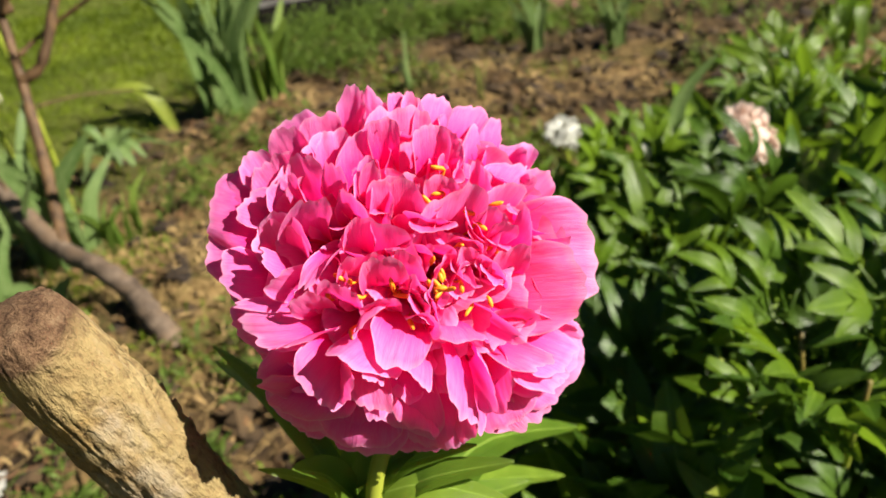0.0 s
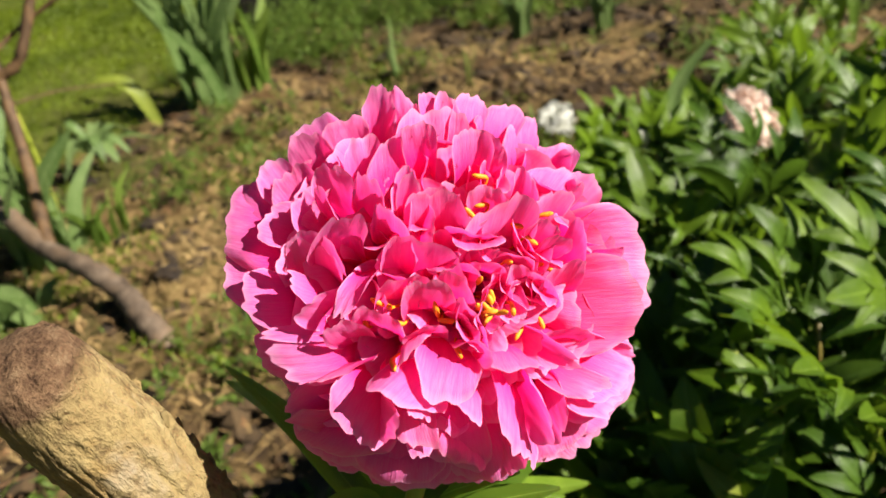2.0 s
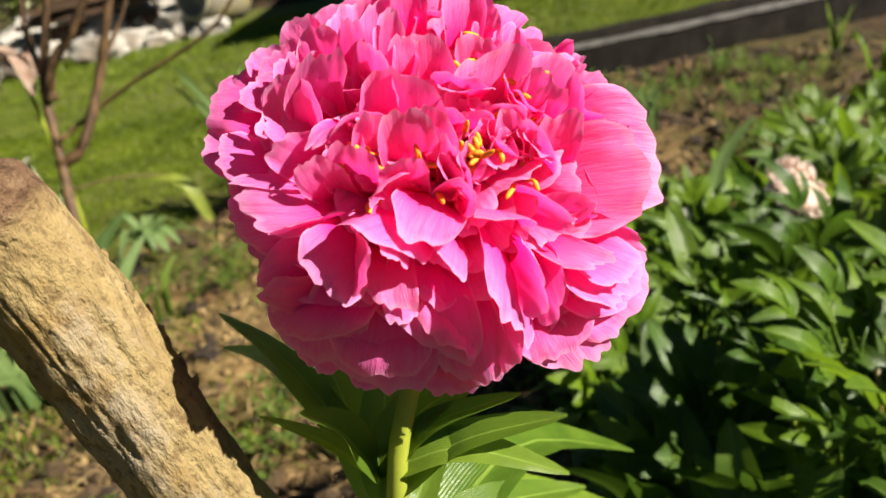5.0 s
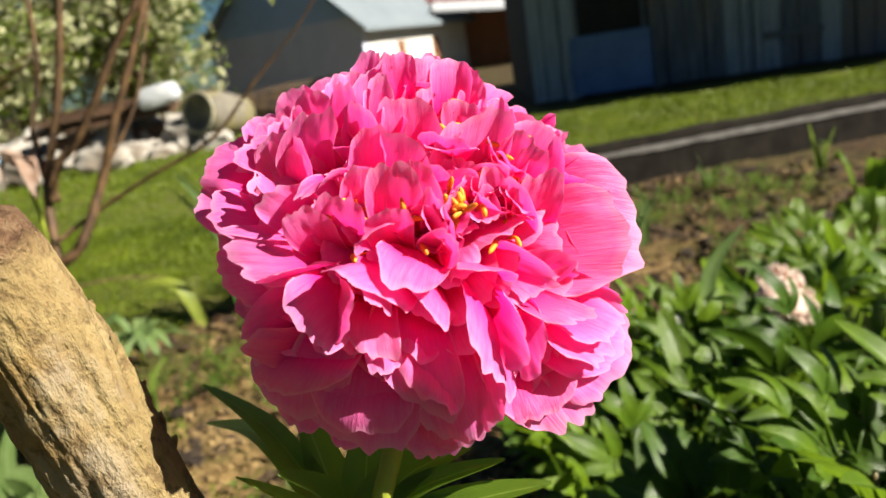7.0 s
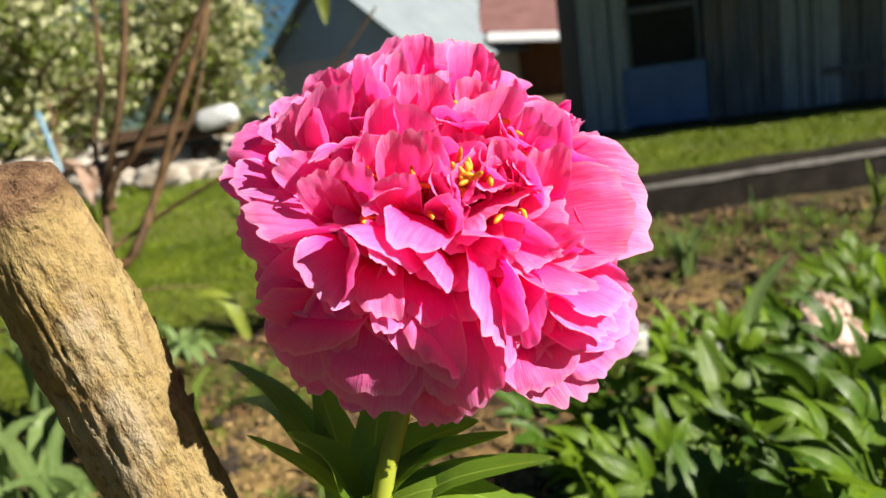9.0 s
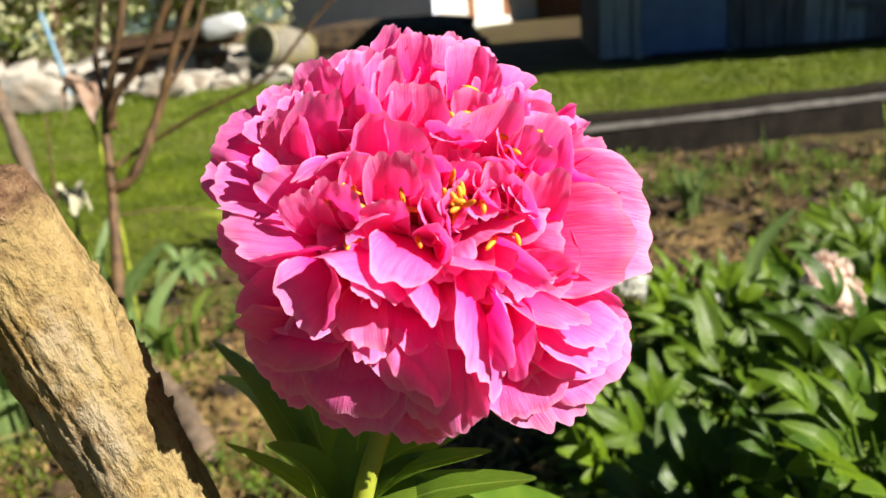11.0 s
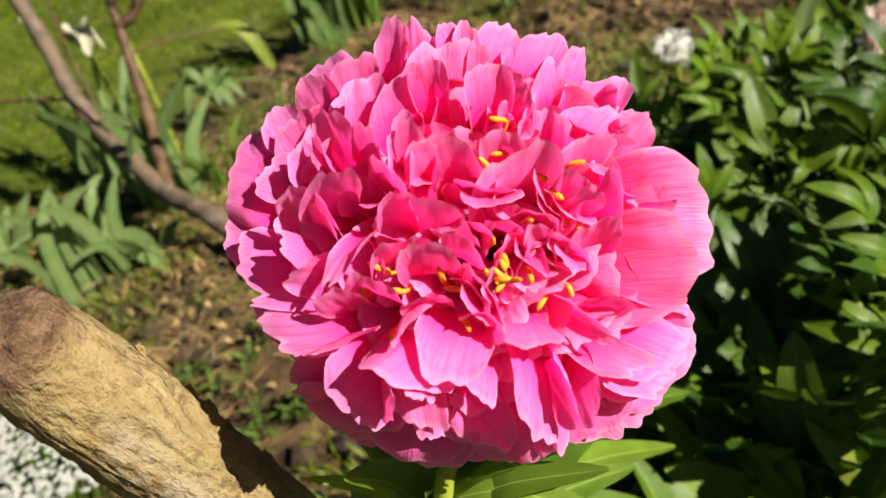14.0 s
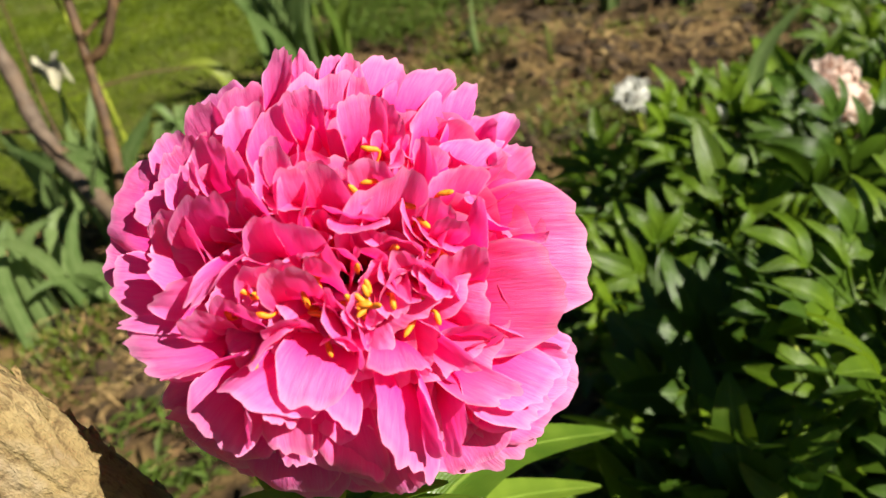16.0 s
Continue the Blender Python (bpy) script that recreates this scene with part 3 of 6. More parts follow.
petal((69, -43, -14), (67, -17, -10), (50, -59, -9), (30, -25, 9), 0.1, 0.05, 0.05)
petal((47, -62, -12), (54, -55, -13), (32, -64, -4), (22, -37, 15), 0.1, 0.05, 0.05)
petal((34, -22, 30), (21, -15, 32), (27, -24, 31), (15, -14, 21), 0, 0.12, 0.03)
petal((46, -34, 24), (46, -32, 23), (40, -37, 26), (23, -25, 19), 0, 0.12, 0.04)
petal((38, -13, 25), (22, -14, 29), (40, -19, 23), (29, -22, 16), 0.05, 0.08, 0.06)
petal((31, -46, 25), (33, -38, 24), (28, -58, 15), (26, -30, 15), 0.05, 0.1, 0.05)
# petals hanging below
petal((14, -54, 28), (7, -35, 36), (27, -60, 17), (13, -29, 19), 0, 0.15, 0.05)
petal((24, -45, 34), (22, -34, 33), (23, -56, 24), (15, -29, 20), 0.05, 0.12, 0.05)
petal((16, -24, 37), (3, -24, 40), (21, -30, 35), (12, -19, 20), 0, 0.15, 0.1)
petal((10, -70, -2), (-6, -58, 11), (11, -61, 11), (-2, -38, 18), 0, 0.12, 0.05)
petal((17, -66, 4), (13, -70, -5), (23, -63, 8), (12, -43, 16), 0, 0.1, 0.07)
petal((-2, -62, 8), (-19, -50, 24), (9, -57, 17), (-11, -32, 24), 0, 0.12, 0.05)
petal((-23, -72, -10), (-50, -55, -5), (-3, -67, -6), (-24, -39, 17), 0, 0.12, 0.05)
petal((-44, -62, -9), (-58, -46, 0), (-30, -52, 15), (-38, -31, 17), 0, 0.1, 0.04)
petal((-60, -42, 4), (-62, -34, 8), (-55, -51, -4), (-42, -28, 15), 0, 0.1, 0.05)
petal((-69, -21, 9), (-73, -11, 8), (-61, -33, 6), (-47, -20, 13), 0.05, 0.05, 0.05)
petal((-40, -44, 32), (-49, -31, 32), (-30, -50, 29), (-32, -29, 24), 0, 0.18, 0.05)
petal((-27, -39, 43), (-30, -50, 31), (-31, -31, 43), (-33, -30, 27), 0, 0.1, 0.05)
petal((-17, -49, 28), (-25, -46, 29), (-15, -46, 29), (-22, -31, 25), 0, 0.15, 0.09)
petal((-27, -31, 45), (-36, -25, 41), (-13, -40, 38), (-16, -27, 28), 0, 0.12, 0.08)
petal((-21, -36, 42), (-26, -29, 43), (-13, -40, 37), (-22, -22, 28), 0, 0.15, 0.06)
petal((-12, -31, 44), (-19, -21, 44), (-2, -27, 42), (-8, -15, 24), 0, 0.25, 0.05)
petal((-4, -38, 37), (-9, -34, 38), (3, -41, 34), (-5, -24, 26), 0, 0.12, 0.07)
# petals of the shaded side
petal((-64, -20, 26), (-59, -17, 29), (-56, -27, 28), (-35, -19, 22), 0, 0.12, 0.03)
petal((-53, -28, 29), (-55, -26, 27), (-44, -22, 34), (-36, -22, 24), 0, 0.1, 0.05)
petal((-66, -12, 27), (-59, -9, 30), (-55, -13, 31), (-38, -11, 22), 0, 0.12, 0.05)
petal((-54, -3, 34), (-58, -8, 32), (-45, 5, 35), (-40, -7, 21), 0.1, 0.05, 0.06)
petal((-42, -5, 41), (-44, 3, 39), (-38, 4, 41), (-33, 13, 28), 0, 0.08, 0.05)
petal((-54, 18, 27), (-59, 12, 25), (-43, 10, 33), (-47, -2, 17), 0.15, 0, 0.05)
petal((-58, 5, 28), (-59, 9, 25), (-54, -4, 29), (-46, -2, 19), 0.12, 0, 0.04)
petal((-74, 0, 13), (-74, 11, 8), (-69, -12, 16), (-53, -3, 11), 0.18, 0, 0.05)
petal((-82, 8, -1), (-80, 19, -8), (-77, -6, 3), (-59, 2, 7), 0.15, 0, 0.04)
petal((-79, 33, -15), (-70, 46, -21), (-80, 20, -7), (-55, 24, 1), 0.15, 0, 0.04)
petal((-68, 27, 5), (-71, 18, 8), (-61, 34, 2), (-51, 21, 7), 0.18, 0, 0.04)
petal((-67, 48, -15), (-71, 36, -8), (-63, 42, -7), (-54, 30, 1), 0.12, 0, 0.06)
petal((-61, 44, -4), (-66, 35, -1), (-54, 43, 1), (-51, 28, 5), 0.15, 0, 0.05)
petal((-56, 33, 13), (-59, 25, 15), (-52, 34, 13), (-49, 21, 12), 0.15, 0, 0.06)
petal((-46, 43, 14), (-53, 36, 13), (-37, 36, 27), (-42, 23, 16), 0.2, 0, 0.05)
petal((-49, 36, 18), (-51, 31, 20), (-47, 29, 25), (-45, 23, 19), 0.1, 0, 0.05)
petal((-34, 38, 31), (-37, 36, 29), (-30, 32, 35), (-34, 21, 21), 0.1, 0, 0.09)
petal((-42, 24, 37), (-52, 18, 32), (-35, 22, 40), (-43, 8, 20), 0.18, 0, 0.05)
petal((-53, 20, 28), (-59, 11, 27), (-44, 10, 35), (-46, 0, 17), 0.15, 0, 0.04)
# outer rows below and on the shaded side
petal((-60, -42, 6), (-54, -39, 12), (-57, -47, 2), (-41, -44, 9), 0.05, 0.05, 0.07)
petal((-50, -56, -2), (-58, -49, -1), (-25, -54, 17), (-36, -44, 13), 0.03, 0.08, 0.05)
petal((-45, -65, -16), (-54, -56, -9), (-37, -66, -11), (-38, -53, 0), 0.03, 0.08, 0.06)
petal((-22, -68, -1), (-42, -58, 2), (-6, -62, 5), (-22, -50, 10), 0, 0.1, 0.06)
petal((-27, -72, -13), (-34, -67, -12), (-19, -68, -8), (-26, -61, -5), 0, 0.1, 0.06)
petal((1, -73, -15), (-12, -68, -7), (13, -71, -9), (0, -58, -3), 0, 0.1, 0.05)
petal((-2, -59, 13), (-12, -54, 19), (7, -65, 6), (-2, -46, 15), 0, 0.12, 0.08)
petal((-17, -53, 24), (-20, -50, 27), (-12, -50, 25), (-18, -40, 21), 0, 0.12, 0.08)
petal((68, -34, -9), (70, -16, -14), (52, -50, -3), (38, -34, 9), 0.08, 0.05, 0.04)
petal((37, -61, -2), (50, -51, -4), (25, -65, -2), (32, -49, 7), 0.05, 0.08, 0.05)
petal((5, -73, -16), (-6, -71, -16), (19, -65, 0), (6, -52, 6), 0, 0.1, 0.05)
petal((-82, 24, -9), (-80, 45, -27), (-79, 11, -2), (-61, 18, 2), 0.12, 0, 0.05)
# crumpled petals of the heart
petal((-24, 38, 35), (-26, 26, 39), (-22, 33, 36), (-22, 22, 24), 0.05, 0, 0.06)
petal((-20, 38, 37), (-24, 32, 38), (-19, 31, 37), (-21, 22, 23), 0.05, 0, 0.08)
petal((-15, 33, 33), (-21, 23, 37), (-5, 33, 30), (-12, 15, 21), 0.25, 0, 0.06)
petal((-14, 33, 34), (-22, 26, 37), (0, 27, 32), (-9, 12, 21), 0.25, 0, 0.06)
petal((-27, 26, 40), (-31, 24, 38), (-18, 14, 40), (-25, 10, 25), 0.15, 0, 0.06)
petal((12, 30, 34), (-4, 11, 39), (13, 16, 37), (6, 3, 22), 0.05, 0.05, 0.06)
petal((-19, 18, 41), (-30, 12, 40), (-1, 5, 38), (-16, -1, 25), 0.15, 0, 0.06)
petal((5, 35, 32), (0, 28, 32), (9, 26, 33), (8, 19, 22), 0.1, 0, 0.12)
petal((11, 52, 21), (6, 49, 24), (12, 44, 24), (8, 38, 16), 0.1, 0, 0.14)
petal((2, 54, 25), (-3, 49, 26), (6, 50, 24), (3, 38, 17), 0.1, 0, 0.12)
petal((21, 40, 22), (18, 38, 24), (23, 32, 26), (21, 26, 18), 0.1, 0, 0.12)
petal((30, 33, 23), (21, 28, 28), (41, 35, 12), (29, 21, 19), 0.05, 0.05, 0.08)
petal((37, 22, 31), (34, 20, 31), (38, 13, 32), (35, 8, 21), 0.05, 0.05, 0.1)
petal((28, 18, 35), (25, 16, 34), (32, 16, 33), (25, 9, 25), 0.05, 0.05, 0.1)
petal((24, 23, 34), (19, 21, 34), (28, 20, 33), (23, 13, 25), 0.05, 0.05, 0.12)
petal((-19, 5, 46), (-20, -4, 44), (-9, -3, 44), (-14, -12, 28), 0.05, 0.05, 0.05)
petal((-25, 5, 41), (-32, 0, 37), (-14, 5, 39), (-22, -9, 23), 0.15, 0, 0.06)
petal((-32, -5, 41), (-38, -5, 38), (-26, -7, 41), (-30, -18, 27), 0.05, 0.05, 0.08)
petal((-24, -18, 45), (-26, -22, 44), (-16, -15, 43), (-17, -11, 30), 0, 0.1, 0.07)
petal((-44, -8, 37), (-47, -11, 35), (-37, -9, 37), (-36, -19, 26), 0.08, 0, 0.05)
petal((-18, -9, 45), (-22, -13, 44), (-13, -11, 44), (-15, -18, 31), 0.05, 0.05, 0.07)
petal((13, -9, 38), (5, -1, 39), (12, 2, 38), (8, 6, 26), 0.05, 0.05, 0.05)
petal((17, 7, 38), (12, 2, 37), (26, -2, 34), (23, -6, 20), 0.1, 0, 0.06)
petal((30, 10, 36), (25, -2, 33), (36, 3, 32), (31, -8, 17), 0.1, 0, 0.07)
petal((-3, -4, 42), (-6, -7, 41), (2, -14, 40), (-1, -18, 29), 0.05, 0, 0.07)
petal((-8, 6, 42), (-10, 3, 41), (-2, -2, 40), (-6, -5, 29), 0.05, 0, 0.07)
petal((1, -16, 43), (-8, -21, 44), (-1, -26, 43), (-5, -20, 30), 0, 0.1, 0.05)


def stamen(x, y, z, seed):
    rng = random.Random(seed)
    top = Vector((x, y, z - 7.0))
    base = Vector((x * 0.75, y * 0.75, z - 16))
    d = Vector((rng.uniform(-1, 1), rng.uniform(-0.8, 1), rng.uniform(0.1, 0.7))).normalized()
    n = rng.uniform(3.5, 6.5)
    pts = spline([base, base.lerp(top, 0.55) + d * 0.6, top, top + d * n * 0.6, top + d * n + Vector((0, 0, rng.uniform(-1.5, 0.5)))], 13)
    vs, fs = tube(pts, [0.4, 0.4, 0.4, 0.42, 0.45, 0.5, 0.6, 0.8, 0.95, 0.95, 0.85, 0.6, 0.25], 7)
    mesh_ob("stamen", [peony_inv @ (BLOOM @ (Vector(v) * 0.001)) for v in vs], fs, STAMEN, peony, label="golden yellow stamen")


for k, p in enumerate([(2, -4, 38), (0, -4, 38), (5, -3, 37), (3, -2, 38), (1, 3, 38), (3, -11, 38), (-12, -7, 40), (-11, 2, 39), (11, 10, 36), (23, 9, 36), (20, -8, 33), (17, -11, 33), (23, -9, 32), (-29, -3, 38), (-27, -4, 39), (-23, -9, 40), (-12, -8, 41), (-9, 2, 39), (-27, -20, 41), (7, 29, 32), (3, 34, 30), (7, 38, 29), (18, 18, 35), (17, 25, 33), (23, 9, 36), (2, 24, 33), (24, 25, 31), (18, 21, 34), (-7, -16, 41), (-34, -10, 38)]):
    stamen(*p, 30 + k)
# the bright tuft in the middle
tuft = random.Random(77)
for k in range(9):
    px, py = tuft.gauss(4, 2.8), tuft.gauss(-4, 2.0)
    stamen(px, py, face(px, py) + tuft.uniform(2.5, 4.5), 90 + k)


def build_peony_green():
    pts = spline([(-0.052, 0.298, 0.664), (-0.062, 0.285, 0.635), (-0.073, 0.280, 0.60), (-0.088, 0.284, 0.5), (-0.10, 0.295, 0.3), (-0.10, 0.30, -0.02)], 26)
    vs, fs = tube(pts, list(np.linspace(0.0034, 0.0046, 26)), 12)
    mesh_ob("stem", [peony_inv @ Vector(v) for v in vs], fs, STEM, peony)
    # leaflets: root, tip, width, droop
    node, low, deep = (-0.081, 0.286, 0.598), (-0.088, 0.289, 0.53), (-0.098, 0.296, 0.40)
    rows = [(node, (-0.172, 0.393, 0.606), 0.014, 0.020), (node, (-0.157, 0.365, 0.638), 0.012, 0.014), (node, (-0.113, 0.270, 0.641), 0.009, 0.004),
            (node, (-0.098, 0.268, 0.641), 0.019, 0.008), ((-0.085, 0.30, 0.57), (-0.102, 0.322, 0.642), 0.022, 0.008), ((-0.082, 0.29, 0.58), (-0.070, 0.316, 0.650), 0.020, 0.006),
            (node, (-0.035, 0.300, 0.626), 0.022, 0.010), (node, (-0.023, 0.284, 0.628), 0.013, 0.008), ((-0.083, 0.286, 0.585), (-0.008, 0.282, 0.618), 0.018, 0.010),
            (node, (-0.010, 0.280, 0.594), 0.018, 0.012), (low, (0.039, 0.466, 0.455), 0.036, 0.045), (low, (0.025, 0.444, 0.43), 0.028, 0.035),
            (low, (0.000, 0.360, 0.520), 0.025, 0.020), (low, (-0.140, 0.340, 0.545), 0.021, 0.016), (low, (-0.120, 0.255, 0.575), 0.016, 0.012),
            (low, (-0.060, 0.360, 0.560), 0.022, 0.014), (low, (-0.020, 0.270, 0.560), 0.020, 0.014),
            (deep, (0.060, 0.400, 0.400), 0.034, 0.03), (deep, (0.010, 0.340, 0.440), 0.028, 0.03), (deep, (-0.190, 0.360, 0.430), 0.026, 0.03), (deep, (-0.040, 0.230, 0.430), 0.026, 0.03)]
    for k, (a, b, w, droop) in enumerate(rows):
        a, b = Vector(a), Vector(b)
        m = a.lerp(b, 0.5) + Vector((0, 0, droop))
        q = blade(spline([a, a.lerp(b, 0.2) + Vector((0, 0, droop * 0.6)), m, b], 14), w, 0.35, 5, 1.0, (0.1, -0.3, 0.95), 0.05, k)
        mesh_ob("leaf", [peony_inv @ Vector(v) for v in q[0]], q[1], STEM_LEAF, peony, q[2])


build_peony_green()


def build_dew():
    """Small drops resting on the petals of the upper rim."""
    rng = random.Random(77)
    bm = bmesh.new()
    bmesh.ops.create_icosphere(bm, subdivisions=2, radius=1.0)
    unit, faces = [v.co.copy() for v in bm.verts], [tuple(v.index for v in f.verts) for f in bm.faces]
    bm.free()
    k = Mat("water_drop")
    g = k.n("BsdfPrincipled")
    g.inputs["Base Color"].default_value = (1, 1, 1, 1)
    g.inputs["Roughness"].default_value = 0.03
    g.inputs["IOR"].default_value = 1.33
    g.inputs["Transmission Weight"].default_value = 1.0
    k.t.links.new(g.outputs[0], k.out.inputs[0])
    petals = [o for o in peony.children if o.name.startswith("petal")]
    for _ in range(900):
        o = rng.choice(petals)
        me = o.data
        f = me.polygons[rng.randrange(len(me.polygons))]
        p = peony_inv.inverted() @ f.center
        q = BLOOM.inverted() @ p
        nor = f.normal.copy()
        if nor.dot(Vector((0, -0.8, 0.6))) < 0:
            nor.negate()
        if q.y < 0.035 + rng.uniform(-0.03, 0.02) or q.z < -0.004:
            continue
        r = 0.00022 + 0.0007 * rng.random() ** 4
        c = peony_inv @ (p + nor * r * 0.4)
        vs = [c + Vector((u.x, u.y, u.z)) * r for u in unit]
        mesh_ob("dew_drop", [tuple(v) for v in vs], faces, k.m, peony, label="clear drop of dew")


build_dew()


# ---------------------------------------------------------------- the log
def build_log():
    axis = Vector((0.1414, 0.2250, -1.0)).normalized()
    x = axis.cross(Vector((0, 1, 0))).normalized()
    y = axis.cross(x)
    top = Vector((-0.1653, 0.2526, 0.7322))
    m = Matrix((( x.x, y.x, -axis.x, top.x), (x.y, y.y, -axis.y, top.y), (x.z, y.z, -axis.z, top.z), (0, 0, 0, 1)))
    thing = empty("log", m, "barkless weathered tan log with a crumbling brown blunt end", "log")
    nu, nz = 160, 320
    vs = []
    for j in range(nz):
        f = j / (nz - 1)
        z = 0.012 - 0.012 * (1 - (1 - min(1, f * 14)) ** 2) * 1.0 - max(0, f - 0.02) * 0.86
        e = min(1.0, (j + 0.15) / 18.0)
        r = 0.0188 * math.sqrt(max(0.004, 1 - (1 - e) ** 2.2)) * (1 + 0.10 * f)
        for i in range(nu):
            a = 2 * math.pi * i / nu
            px, py = math.cos(a), math.sin(a)
            k = 1 + 0.06 * noise.noise(Vector((px * 1.3, py * 1.3, z * 18))) + 0.05 * noise.noise(Vector((px * 4, py * 4, z * 60)))
            k += 0.035 * noise.noise(Vector((px * 9, py * 9, z * 170))) + 0.022 * noise.noise(Vector((px * 20, py * 20, z * 420)))
            # long flakes of wood standing off, with a step at their edge
            flake = noise.noise(Vector((px * 2.4 + 0.25 * noise.noise(Vector((px * 7, py * 7, z * 160))), py * 2.4, z * 24 + 9)))
            k += 0.055 * min(1.0, max(0.0, (flake - 0.12) * 9))
            # short splits along the grain
            split = noise.noise(Vector((px * 5, py * 5, z * 22 + 5)))
            k -= 0.07 * max(0, 1 - abs(split - 0.32) * 14)
            k += 0.06 * max(0, 1 - j / 40) * noise.noise(Vector((px * 6, py * 6, z * 300)))
            k = 1 + (k - 1) * e ** 1.5
            vs.append((px * r * k, py * r * k, z + 0.003 * min(1, e * 2) * max(0, 1 - j / 30) * noise.noise(Vector((px * r * 400, py * r * 400, 2)))))
    fs = grid_faces(nu, nz, 0, True)
    vs.append((0, 0, 0.0122))
    fs += [((i + 1) % nu, i, len(vs) - 1) for i in range(nu)]
    mesh_ob("trunk", vs, fs, LOG, thing)
    # splinters lifting off the side towards the bloom
    rng = random.Random(4)
    inv = m.inverted().to_3x3()
    out = inv @ Vector((0.70, 0.66, 0.28))
    out = Vector((out.x, out.y, 0)).normalized()
    tan = Vector((-out.y, out.x, 0))
    for z, w, h, turn in ((-0.060, 0.004, 0.010, 0.0), (-0.066, 0.003, 0.008, 0.25), (-0.074, 0.005, 0.012, -0.1), (-0.081, 0.006, 0.009, 0.15), (-0.089, 0.003, 0.007, 0.3), (-0.118, 0.005, 0.012, -0.35), (-0.128, 0.007, 0.013, -0.6), (-0.045, 0.003, 0.009, 0.4), (-0.035, 0.003, 0.007, -0.2)):
        o = (out * math.cos(turn) + tan * math.sin(turn)).normalized()
        side = Vector((-o.y, o.x, 0))
        base = o * 0.0170 + Vector((0, 0, z - h * 0.5))
        tip = o * 0.0212 + Vector((0, 0, z + h * 0.5))
        pts = []
        for k in range(4):
            f = k / 3
            c = base.lerp(tip, f) + o * (0.0012 * math.sin(f * 3))
            ww = w * (1 - 0.8 * f * f)
            pts += [c - side * ww * 0.5 + o * rng.uniform(0, 0.0008), c + side * ww * 0.5 + o * rng.uniform(0, 0.0008), c + side * ww * 0.4 - o * 0.0016, c - side * ww * 0.4 - o * 0.0016]
        fc = [(3, 2, 1, 0), (12, 13, 14, 15)]
        for k in range(3):
            a = 4 * k
            fc += [(a + q, a + (q + 1) % 4, a + 4 + (q + 1) % 4, a + 4 + q) for q in range(4)]
        mesh_ob("splinter", [tuple(p) for p in pts], fc, LOG, thing, smooth=False)


build_log()


# ---------------------------------------------------------------- the beam and what lies by it
def build_beam():
    thing = empty("edging_beam", pose(0.0, 3.72, 0.0, 0, 0, 14.8), "long weathered grey concrete trough edging the flower bed", "edging", kind="")
    n = 140
    prof = [(0.0, -0.05), (0.0, 0.135), (0.012, 0.158), (0.05, 0.165), (0.075, 0.155), (0.085, 0.03), (0.49, 0.03), (0.50, 0.13), (0.51, 0.145), (0.57, 0.145), (0.58, 0.13), (0.58, -0.05)]
    vs, m = [], len(prof)
    for i in range(n):
        x = -0.92 + 7.2 * i / (n - 1)
        for k, (y, z) in enumerate(prof):
            j = 0.010 * noise.noise(Vector((x * 3, y * 9, z * 9))) + 0.005 * noise.noise(Vector((x * 14, y * 30, z * 30)))
            vs.append((x, y + j, z + j * 0.8))
    fs = [(i * m + k, (i + 1) * m + k, (i + 1) * m + k + 1, i * m + k + 1) for i in range(n - 1) for k in range(m - 1)]
    fs += [tuple(range(m)), tuple(range((n - 1) * m, n * m))[::-1]]
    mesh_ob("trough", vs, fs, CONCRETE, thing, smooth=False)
    vs = []
    # lip along the top front edge, paled for the sun on it
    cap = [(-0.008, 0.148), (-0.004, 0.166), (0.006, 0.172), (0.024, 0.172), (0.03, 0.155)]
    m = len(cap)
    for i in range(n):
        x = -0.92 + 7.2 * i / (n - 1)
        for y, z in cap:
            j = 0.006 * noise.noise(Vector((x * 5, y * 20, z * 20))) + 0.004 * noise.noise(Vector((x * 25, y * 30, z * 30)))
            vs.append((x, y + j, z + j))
    fs = [(i * m + k, (i + 1) * m + k, (i + 1) * m + k + 1, i * m + k + 1) for i in range(n - 1) for k in range(m - 1)]
    mesh_ob("rim", vs, fs, BEAM_RIM, thing, label="top rim paled as if sunlit")
    bm = bmesh.new()
    box(bm, -0.19, 0.19, -0.035, 0.035, 0, 0.022, 0.004)
    p = part("plank", bm, RED_PLANK, None)
    p.matrix_world = pose(0.03, 3.63, 0.012, 2, 3, 10)
    tagged(p, "short reddish-brown weathered plank lying on the soil", "plank")
    bm = bmesh.new()
    box(bm, -0.07, 0.07, -0.04, 0.04, 0, 0.05, 0.012)
    p = part("brick", bm, RED_PLANK, None)
    p.matrix_world = pose(0.38, 3.34, 0.0, 0, 4, 12)
    tagged(p, "broken pinkish-brown brick lying on the soil", "brick")


build_beam()


